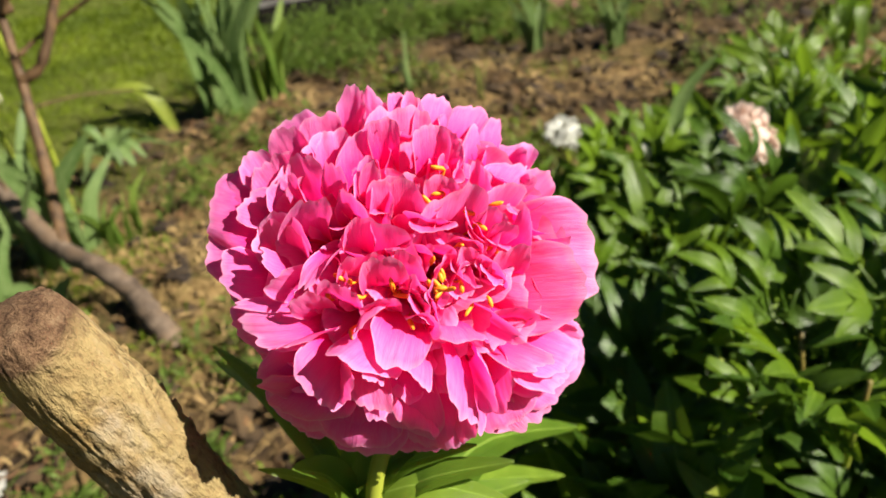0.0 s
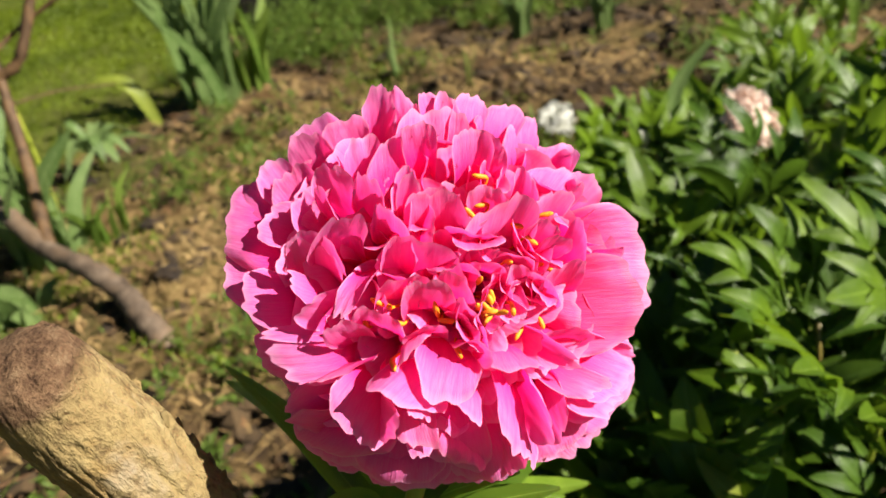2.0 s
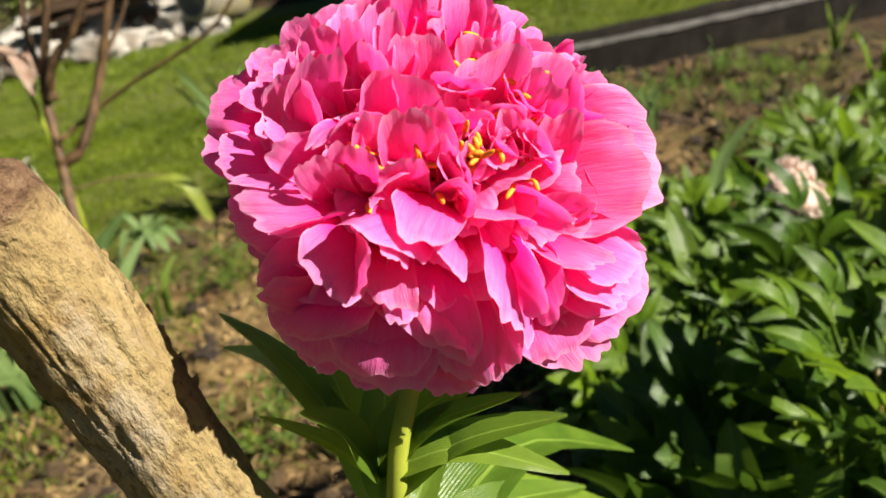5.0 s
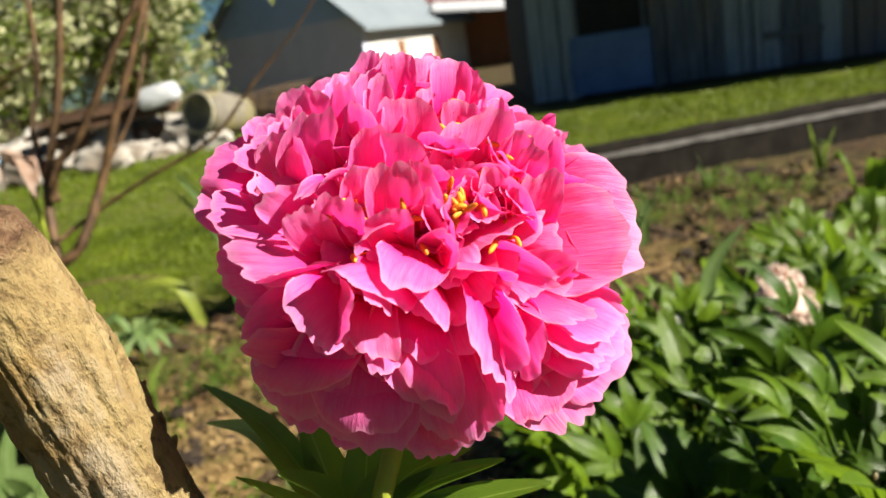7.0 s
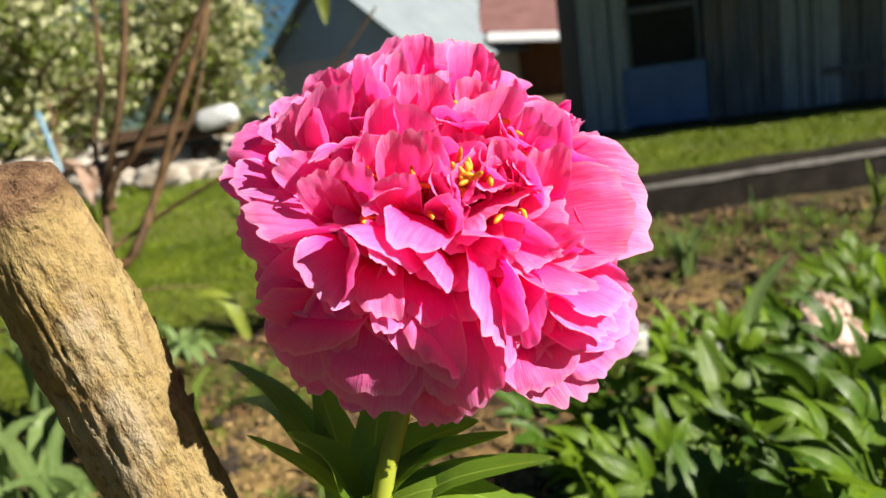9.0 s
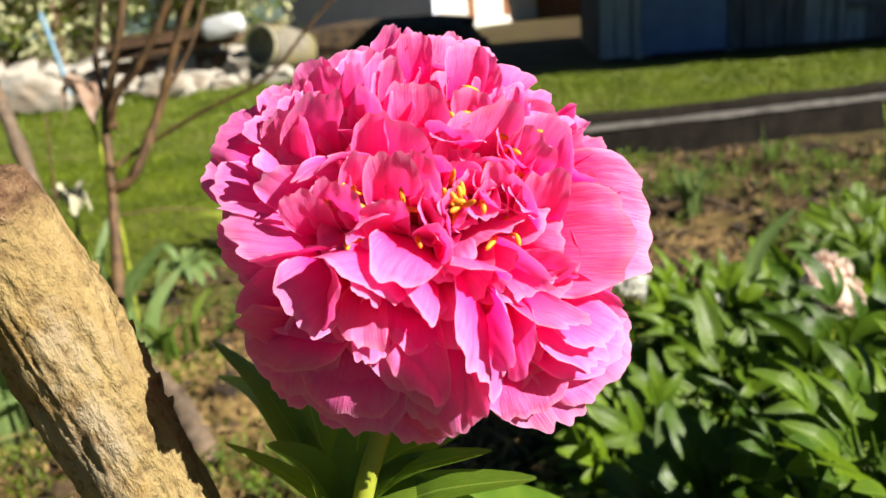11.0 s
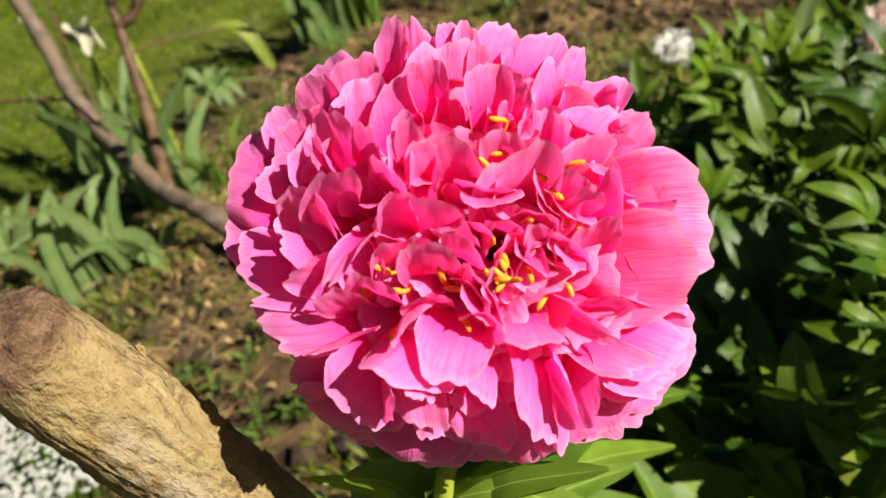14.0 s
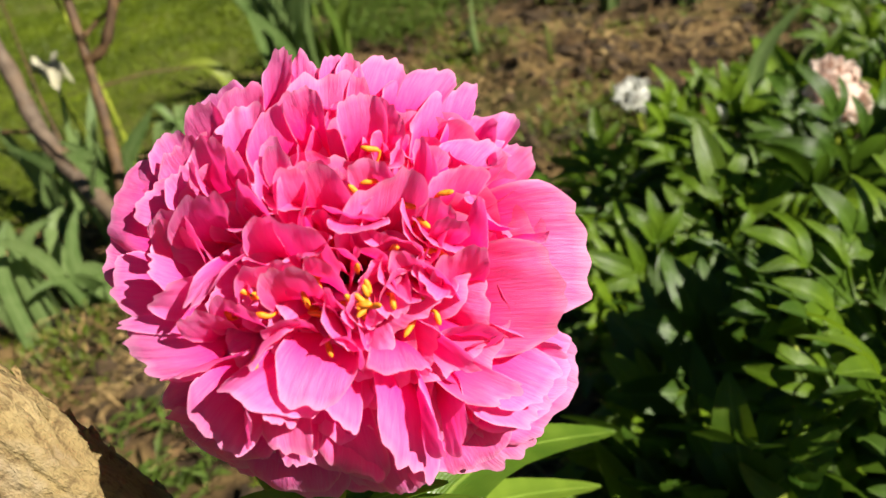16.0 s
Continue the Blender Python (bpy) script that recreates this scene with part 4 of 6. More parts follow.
# ---------------------------------------------------------------- shed
def build_shed():
    thing = empty("shed", Matrix.Translation((3.0, 9.4, 0.0)), "old shed of dark weathered upright boards with a patched doorway", "shed")
    rng = random.Random(3)
    x = -2.30
    k = 0
    mats = (SHED_WOOD, SHED_PALE)
    while x < 5.2:
        w = rng.uniform(0.15, 0.24)
        if not (-1.83 < x + w / 2 < -0.93):
            bm = bmesh.new()
            y0 = rng.uniform(-0.02, 0.012)
            box(bm, x, x + w - 0.012, y0, y0 + 0.03, 0.02, 2.6, 0.004)
            part("board", bm, SHED_PALE if k in (0, 1, 12, 13) or rng.random() < 0.25 else SHED_WOOD, thing)
        x += w
        k += 1
    # backing walls: the shade in the board gaps is put into their near-black colour
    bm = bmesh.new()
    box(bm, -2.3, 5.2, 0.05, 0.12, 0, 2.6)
    # depth is unseen, stretched so that the shed's shadow reaches further
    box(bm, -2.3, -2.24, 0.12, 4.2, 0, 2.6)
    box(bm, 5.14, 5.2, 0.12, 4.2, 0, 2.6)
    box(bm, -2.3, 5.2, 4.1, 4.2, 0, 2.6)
    part("wall", bm, NEAR_BLACK, thing)
    # unseen roof; its deep overhang is added to shade the front and verge
    bm = bmesh.new()
    vs = [bm.verts.new(v) for v in ((-2.5, -2.3, 2.44), (5.4, -2.3, 2.44), (5.4, 4.5, 3.1), (-2.5, 4.5, 3.1), (-2.5, -2.3, 2.5), (5.4, -2.3, 2.5), (5.4, 4.5, 3.16), (-2.5, 4.5, 3.16))]
    for f in ((3, 2, 1, 0), (4, 5, 6, 7), (0, 1, 5, 4), (1, 2, 6, 5), (2, 3, 7, 6), (3, 0, 4, 7)):
        bm.faces.new([vs[i] for i in f])
    part("roof", bm, ROOF_GREY, thing)
    # solid pane; the unlit inside of the window is put into its colour
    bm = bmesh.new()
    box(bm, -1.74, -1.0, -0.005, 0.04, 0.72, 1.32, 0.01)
    win = part("window", bm, NEAR_BLACK, thing, "window pane coloured as a shaded opening")
    for a, b, c, d in ((-1.78, -1.73, 0.70, 1.36), (-1.01, -0.96, 0.70, 1.36), (-1.73, -1.01, 1.30, 1.36)):
        bm = bmesh.new()
        box(bm, a, b, -0.03, 0.01, c, d, 0.004)
        part("window_frame", bm, SHED_WOOD, win)
    bm = bmesh.new()
    box(bm, -1.86, -0.90, -0.045, -0.02, 0.04, 0.70, 0.03)
    p = part("panel", bm, PANEL_BLUE, thing, "sheet of faded blue metal leaning on the boards")
    for a, b in ((-1.93, -1.84), (-0.93, -0.86)):
        bm = bmesh.new()
        box(bm, a, b, -0.05, 0.02, 0.0, 2.5, 0.008)
        part("post", bm, SHED_PALE if a < -1.5 else SHED_WOOD, thing)
    for a in (0.10, 0.24, 2.35):
        bm = bmesh.new()
        box(bm, a, a + 0.055, -0.06, -0.02, 0.02, 2.5, 0.006)
        part("batten", bm, SHED_PALE, thing)
    bm = bmesh.new()
    box(bm, 0.34, 1.0, -0.055, -0.03, 0.36, 0.44, 0.004)
    part("crossbar", bm, SHED_WOOD, thing)


build_shed()


# ---------------------------------------------------------------- houses
def prism(bm, pts, y0, y1):
    a = [bm.verts.new((x, y0, z)) for x, z in pts]
    b = [bm.verts.new((x, y1, z)) for x, z in pts]
    n = len(pts)
    bm.faces.new(a[::-1])
    bm.faces.new(b)
    for i in range(n):
        bm.faces.new((a[i], a[(i + 1) % n], b[(i + 1) % n], b[i]))
    return bm


def build_house():
    # one corner points to the garden: gable end on its west, whitewashed side on its east
    turn = 64.0
    thing = empty("house", pose(-2.996, 23.83, -0.45, 0, 0, turn), "low house with grey gable, whitewashed side and sheet roof", "house")
    W, L, pitch = 5.95, 8.2, 0.88
    bm = bmesh.new()
    box(bm, 0.0, 0.2, 0.0, W, -0.6, 2.6)
    part("gable_wall", bm, GABLE_GREY, thing)
    bm = bmesh.new()
    a = [bm.verts.new((0.02, y, z)) for y, z in ((0.1, 2.604), (W - 0.1, 2.604), (W / 2, 2.45 + (W / 2) * pitch))]
    b = [bm.verts.new((0.16, v.co.y, v.co.z)) for v in a]
    bm.faces.new(a)
    bm.faces.new(b[::-1])
    for k in range(3):
        bm.faces.new((a[k], b[k], b[(k + 1) % 3], a[(k + 1) % 3]))
    bmesh.ops.recalc_face_normals(bm, faces=bm.faces)
    part("gable_sheeting", bm, GABLE_BLUE, thing, "bluish metal sheeting above the gable wall")
    for x0, x1, y0, y1 in ((0.205, L, 0.0, 0.2), (L - 0.2, L, 0.203, W), (0.205, L - 0.203, W - 0.2, W)):
        bm = bmesh.new()
        box(bm, x0, x1, y0, y1, -0.6, 2.35)
        part("wall", bm, WHITEWASH, thing, "whitewashed wall")
    for q in (0.24, 0.52):
        bm = bmesh.new()
        box(bm, L * q, L * q + 0.42, -0.03, 0.02, 0.7, 1.75, 0.01)
        part("window", bm, BROWN_WALL, thing, "narrow window with brown frame")
    bm = bmesh.new()
    box(bm, -0.04, 0.01, W * 0.47, W * 0.47 + 0.85, 0.1, 0.95, 0.01)
    part("hatch", bm, NEAR_BLACK, thing, "dark square hatch")
    top = 2.5 + (W / 2) * pitch
    for sgn in (-1, 1):
        y0, z0 = W / 2 - sgn * (W / 2 + 0.45), 2.5 - 0.45 * pitch
        bm = bmesh.new()
        vs = [bm.verts.new(p) for x in (-0.45, L + 0.45) for p in ((x, y0, z0), (x, W / 2, top), (x, W / 2, top + 0.1), (x, y0, z0 + 0.1))]
        for f in ((0, 1, 2, 3), (7, 6, 5, 4), (0, 4, 5, 1), (1, 5, 6, 2), (2, 6, 7, 3), (3, 7, 4, 0)):
            bm.faces.new([vs[q] for q in f])
        bmesh.ops.recalc_face_normals(bm, faces=bm.faces)
        part("roof", bm, ROOF_GREY, thing)
    thing = empty("neighbour_house", pose(1.0, 30.0, 0.0, 0, 6.0, 0), "brown boarded house with a maroon roof behind a porch", "house")
    bm = bmesh.new()
    box(bm, -2.4, 6.0, 0.0, 5.0, -0.6, 2.0)
    part("wall", bm, BROWN_WALL, thing)
    bm = bmesh.new()
    prism(bm, [(-2.6, 0.0), (8.0, 0.0), (8.0, 0.1), (-2.6, 0.1)], -1.6, 4.0)
    for v in bm.verts:
        v.co.z += 2.15 + (v.co.y + 1.6) * 0.42
    part("roof", bm, ROOF_MAROON, thing)
    bm = bmesh.new()
    prism(bm, [(-2.2, 0.0), (6.0, 0.0), (6.0, 0.08), (-2.2, 0.08)], -2.6, -1.5)
    for v in bm.verts:
        v.co.z += 1.85 + (v.co.y + 2.6) * 0.3
    part("porch_roof", bm, WHITE_THING, thing, "pale porch roof")
    bm = bmesh.new()
    box(bm, 0.75, 0.87, -2.5, -2.38, -0.4, 1.85, 0.01)
    part("post", bm, PALE_STONE, thing)


build_house()


# ---------------------------------------------------------------- heap at the lawn's far edge
def rough_block(sx, sy, sz, seed, amp=0.18, cuts=3):
    bm = bmesh.new()
    bmesh.ops.create_icosphere(bm, subdivisions=cuts, radius=1.0)
    for v in bm.verts:
        k = 1 + amp * noise.noise(v.co * 1.7 + Vector((seed * 3.1, 0, seed))) + amp * 0.5 * noise.noise(v.co * 4 + Vector((seed, seed * 2.3, 0)))
        c = v.co.copy()
        m = max(abs(c.x), abs(c.y), abs(c.z))
        c = c.lerp(c / m * 0.85, 0.5) * k
        v.co = Vector((c.x * sx, c.y * sy, c.z * sz))
    return bm


def build_heap():
    rng = random.Random(11)
    for k in range(26):
        x = -9.6 + k * 0.245 + rng.uniform(-0.1, 0.1)
        if x > -3.2:
            break
        s = rng.uniform(0.22, 0.42)
        ob = part("rubble_stone", rough_block(s * rng.uniform(0.7, 1.5), s * 0.8, s * rng.uniform(0.45, 0.9), k, 0.55, 2), PALE_STONE, None)
        ob.matrix_world = pose(x, 10.4 + rng.uniform(-0.5, 0.5) - 0.04 * x, s * 0.5, rng.uniform(-25, 25), rng.uniform(-25, 25), rng.uniform(0, 180))
        tagged(ob, "pale rubble stone in a heap at the lawn's edge", "stone", "rubble heap")
    for k in range(14):
        s = rng.uniform(0.10, 0.24)
        ob = part("rubble_stone", rough_block(s * rng.uniform(0.7, 1.6), s * 0.8, s * 0.7, 40 + k, 0.55, 2), PALE_STONE, None)
        ob.matrix_world = pose(-5.9 + k * 0.2, 9.75 + rng.uniform(-0.15, 0.15), s * 0.5, 0, 0, rng.uniform(0, 180))
        tagged(ob, "pale rubble stone in a heap at the lawn's edge", "stone", "rubble heap")
    for x, y, sx, sz, turn in ((-5.55, 8.25, 0.42, 0.40, 8), (-4.95, 8.45, 0.30, 0.30, -14), (-6.4, 8.6, 0.40, 0.36, 20), (-4.3, 8.9, 0.34, 0.26, 5)):
        ob = part("rubble_block", rough_block(sx, 0.18, sz * 0.6, int(-x * 10), 0.25, 3), PALE_STONE, None)
        ob.matrix_world = pose(x, y, sz * 0.5, -12, 3, turn)
        tagged(ob, "pale broken block leaning on the rubble heap", "stone", "rubble heap")
    for k in range(4):
        bm = bmesh.new()
        box(bm, -0.95 + 0.07 * k, 0.95 - 0.05 * k, -0.16, 0.16, -0.032, 0.032, 0.008)
        ob = part("board", bm, RUST, None)
        ob.matrix_world = pose(-4.75 + 0.05 * k, 10.05 + (0.10 if k % 2 else -0.06), 0.52 + 0.068 * k, 0, -3, 3 + 4 * (k % 3))
        tagged(ob, "dark rusty-brown board lying on the rubble heap", "board", "boards on the heap")
    bm = bmesh.new()
    box(bm, -0.8, 0.8, -0.3, 0.3, 0.0, 0.42, 0.05)
    ob = part("crate", bm, RUST, None)
    ob.matrix_world = pose(-4.75, 10.35, 0.0, 0, 0, 5)
    tagged(ob, "dark wooden crate under the boards", "crate")
    ob = part("canister", rough_block(0.30, 0.16, 0.15, 5, 0.05), WHITE_THING, None)
    ob.matrix_world = pose(-3.86, 9.8, 0.76, 0, -8, 6)
    tagged(ob, "white plastic canister lying on the boards", "canister")
    thing = empty("barrel", pose(-3.25, 10.1, 0.42, 80, 0, -25), "tipped old barrel with a yellowish rim", "barrel")
    prof = [(0.0, -0.4), (0.24, -0.4), (0.27, -0.2), (0.285, 0.0), (0.27, 0.2), (0.24, 0.38), (0.20, 0.38), (0.18, 0.33), (0.0, 0.33)]
    n = 28
    vs = [(r * math.cos(2 * math.pi * i / n), r * math.sin(2 * math.pi * i / n), z) for r, z in prof for i in range(n)]
    mesh_ob("body", vs, grid_faces(n, len(prof), 0, True), BARREL, thing)
    vs, fs = tube([(0.25 * math.cos(a), 0.25 * math.sin(a), 0.38) for a in np.linspace(0, 2 * math.pi, 30)], [0.018] * 30, 8)
    mesh_ob("rim", vs, fs, CREAM, thing)
    vs, fs = tube(spline([(-6.05, 9.5, 1.1), (-5.93, 9.45, 0.6), (-5.82, 9.4, 0.0)], 8), [0.035] * 8, 10)
    ob = mesh_ob("blue_pole", vs, fs, BLUE_PIPE)
    tagged(ob, "leaning pale blue painted metal pole", "pole")
    ob = part("earth_mound", rough_block(2.6, 1.2, 0.55, 9, 0.12), SOIL_CLOD, None)
    ob.matrix_world = pose(-3.3, 15.0, 0.1)
    tagged(ob, "low mound of pale dry earth before the house", "mound")


build_heap()


# ---------------------------------------------------------------- trees
def leaf_cloud(centres, count, size, seed, spread):
    """Many small leaf quads gathered about centres."""
    rng = np.random.default_rng(seed)
    c = np.array(centres)[rng.integers(0, len(centres), count)]
    p = c + rng.normal(0, spread, (count, 3))
    a = rng.normal(0, 1, (count, 3))
    a /= np.linalg.norm(a, axis=1)[:, None]
    b = np.cross(a, rng.normal(0, 1, (count, 3)))
    b /= np.linalg.norm(b, axis=1)[:, None]
    s = size * rng.uniform(0.6, 1.3, count)[:, None]
    vs = np.stack([p - a * s, p + b * s * 0.5, p + a * s, p - b * s * 0.5], 1).reshape(-1, 3)
    return vs.tolist(), [(4 * i, 4 * i + 1, 4 * i + 2, 4 * i + 3) for i in range(count)]


def build_tree(x, y, h, r, seed, blossom, name="tree"):
    rng = random.Random(seed)
    thing = empty(name, Matrix.Translation((x, y, 0)), "bushy fruit tree with cream blossom and fresh leaves" if blossom else "leafy green tree with a dense dark crown", "tree")
    chunks, centres = [], []
    chunks.append(tube(spline([(0, 0, -0.1), (0.1, 0, h * 0.25), (-0.05, 0.1, h * 0.5), (0.05, 0, h * 0.85)], 10), list(np.linspace(0.13, 0.03, 10)), 8))
    for k in range(16):
        a = k * 2.4 + rng.uniform(-0.3, 0.3)
        z0 = h * rng.uniform(0.15, 0.6)
        L = r * rng.uniform(0.7, 1.15)
        e = (L * math.cos(a), L * math.sin(a), z0 + h * rng.uniform(0.08, 0.35))
        pts = spline([(0, 0, z0), (e[0] * 0.5, e[1] * 0.5, z0 + (e[2] - z0) * 0.6), e], 7)
        chunks.append(tube(pts, list(np.linspace(0.05, 0.012, 7)), 6))
        for q in (0.45, 0.7, 0.95):
            p = pts[int(q * 6)]
            centres += [(p[0] + rng.uniform(-0.5, 0.5), p[1] + rng.uniform(-0.5, 0.5), p[2] + rng.uniform(-0.5, 0.6)) for _ in range(3)]
    vs, fs, _ = merge(chunks)
    mesh_ob("trunk", vs, fs, TWIG, thing)
    vs, fs = leaf_cloud(centres, 3000 if blossom else 5200, 0.085, seed, 0.26)
    mesh_ob("crown", vs, fs, TREE_LEAF if blossom else DARK_LEAF_FAR, thing, smooth=False)
    if blossom:
        vs, fs = leaf_cloud(centres[::2], 2700, 0.085, seed + 1, 0.2)
        mesh_ob("blossom", vs, fs, BLOSSOM, thing, smooth=False)


for k, (x, y, h, r, b) in enumerate(((-9.4, 15.0, 4.6, 2.1, True), (-12.2, 16.0, 4.8, 2.3, True), (-7.9, 19.0, 3.4, 1.5, True), (-15.2, 17.0, 5.0, 2.4, True), (-12.0, 22.0, 4.2, 2.4, False), (-16.0, 23.0, 4.4, 2.6, False), (-10.4, 18.0, 4.4, 1.8, True), (-7.6, 18.0, 5.4, 2.0, True), (-9.6, 24.0, 6.5, 2.6, False), (-13.0, 19.0, 6.0, 2.6, True))):
    build_tree(x, y, h, r, 50 + k, b)


# ---------------------------------------------------------------- sapling
def build_sapling():
    thing = empty("sapling", Matrix.Translation((-0.69, 1.30, 0.0)), "sparse brown sapling with bare forked shoots rising from the bed", "sapling")
    inv = thing.matrix_world.inverted()
    main = [(-0.661, 1.258, -0.020), (-0.656, 1.270, 0.020), (-0.697, 1.312, 0.050), (-0.748, 1.372, 0.075), (-0.821, 1.42, 0.11), (-0.929, 1.5, 0.122), (-1.059, 1.6, 0.205), (-1.17, 1.7, 0.304), (-1.261, 1.82, 0.461), (-1.398, 1.95, 0.689), (-1.58, 2.05, 1.0), (-1.62, 2.1, 1.35)]
    rows = [("branch", main, 0.026, 0.017),
            ("shoot", [(-0.929, 1.5, 0.122), (-0.983, 1.645, 0.24), (-1.036, 1.79, 0.418), (-1.062, 1.88, 0.592), (-0.99, 1.9, 0.80), (-0.923, 1.9, 1.041), (-0.90, 1.92, 1.35)], 0.015, 0.007),
            ("shoot", [(-1.036, 1.79, 0.418), (-0.975, 1.80, 0.457), (-0.907, 1.85, 0.60), (-0.85, 1.85, 0.72), (-0.711, 1.87, 1.008), (-0.66, 1.9, 1.3)], 0.014, 0.007),
            ("twig", [(-1.036, 1.86, 0.56), (-1.10, 1.95, 0.72), (-1.07, 2.0, 0.9), (-1.04, 2.0, 1.2)], 0.009, 0.005),
            ("shoot", [(-1.05, 1.86, 0.56), (-1.011, 1.85, 0.639), (-0.95, 1.85, 0.692), (-0.881, 1.85, 0.775), (-0.809, 1.85, 0.881), (-0.735, 1.85, 0.971), (-0.66, 1.87, 1.10)], 0.012, 0.007),
            ("twig", [(-0.90, 1.85, 0.62), (-0.80, 1.88, 0.76), (-0.74, 1.95, 1.0), (-0.72, 1.97, 1.2)], 0.005, 0.003),
            ("twig", [(-1.036, 1.82, 0.47), (-0.967, 1.85, 0.51), (-0.811, 1.85, 0.58), (-0.631, 1.85, 0.652), (-0.517, 1.85, 0.754), (-0.391, 1.85, 0.864), (-0.31, 1.85, 0.95)], 0.006, 0.0025),
            ("twig", [(-1.17, 1.7, 0.304), (-1.4, 1.72, 0.33), (-1.7, 1.7, 0.36)], 0.006, 0.003),
            ("twig", [(-1.04, 1.76, 0.36), (-0.93, 1.82, 0.36), (-0.84, 1.9, 0.33)], 0.003, 0.0015),
            ("twig", [(-1.059, 1.6, 0.205), (-1.10, 1.66, 0.4), (-1.09, 1.68, 0.62)], 0.004, 0.002)]
    for name, pts, r0, r1 in rows:
        n = 6 * len(pts)
        rng = random.Random(len(pts))
        vs, fs = tube(spline(pts, n), [(r0 + (r1 - r0) * i / (n - 1)) * (1 + 0.10 * math.sin(i * 1.9)) for i in range(n)], 9, 0.05, rng)
        mesh_ob(name, [inv @ Vector(v) for v in vs], fs, BRANCH if name == "branch" else TWIG, thing)
    q = blade(spline([(-0.385, 1.60, 1.0), (-0.372, 1.60, 0.955), (-0.37, 1.59, 0.90)], 8), 0.03, 0.3, 3, 1.0, (0, -1, 0.2))
    vs, fs = tube(spline([(-0.66, 1.9, 1.28), (-0.52, 1.75, 1.12), (-0.385, 1.60, 1.0)], 8), [0.003] * 8, 6)
    mesh_ob("twig", [inv @ Vector(v) for v in vs], fs, TWIG, thing)
    mesh_ob("leaf", [inv @ Vector(v) for v in q[0]], q[1], YOUNG_LEAF, thing, q[2], label="fresh green leaf")


build_sapling()


# ---------------------------------------------------------------- peony bushes
def compound_leaf(seed, broad):
    """A peony leaf: a stalk with three groups of long pointed leaflets."""
    rng = random.Random(seed)
    chunks, stalk = [], []
    ends = [((0, 0, 0), (0.0, 0.055, 0.012), 0)]
    L = rng.uniform(0.08, 0.105) if broad else rng.uniform(0.058, 0.08)
    for g, (ang, at) in enumerate(((0, 0.075), (48, 0.05), (-48, 0.05))):
        a = radians(ang + rng.uniform(-8, 8))
        o = Vector((0, at, 0.014))
        d = Vector((math.sin(a), math.cos(a), 0.05))
        e = o + d * rng.uniform(0.025, 0.04)
        stalk.append(tube(spline([(0, 0, 0), tuple(o), tuple(e)], 6), [0.0014] * 6, 5))
        for da, k in ((0, 1.15), (38, 0.85), (-38, 0.85)):
            b = a + radians(da + rng.uniform(-9, 9))
            f = Vector((math.sin(b), math.cos(b), 0))
            n = L * k * rng.uniform(0.85, 1.15)
            droop = rng.uniform(-0.25, 0.12)
            pts = spline([tuple(e), tuple(e + f * n * 0.5 + Vector((0, 0, 0.006))), tuple(e + f * n + Vector((0, 0, droop * n)))], 8)
            chunks.append(blade(pts, n * (rng.uniform(0.34, 0.45) if broad else rng.uniform(0.26, 0.35)), 0.30, 5, 1.0, (0, 0, 1), 0.06, seed * 31 + g))
    lv = merge(chunks)
    sv = merge(stalk)
    return lv, sv


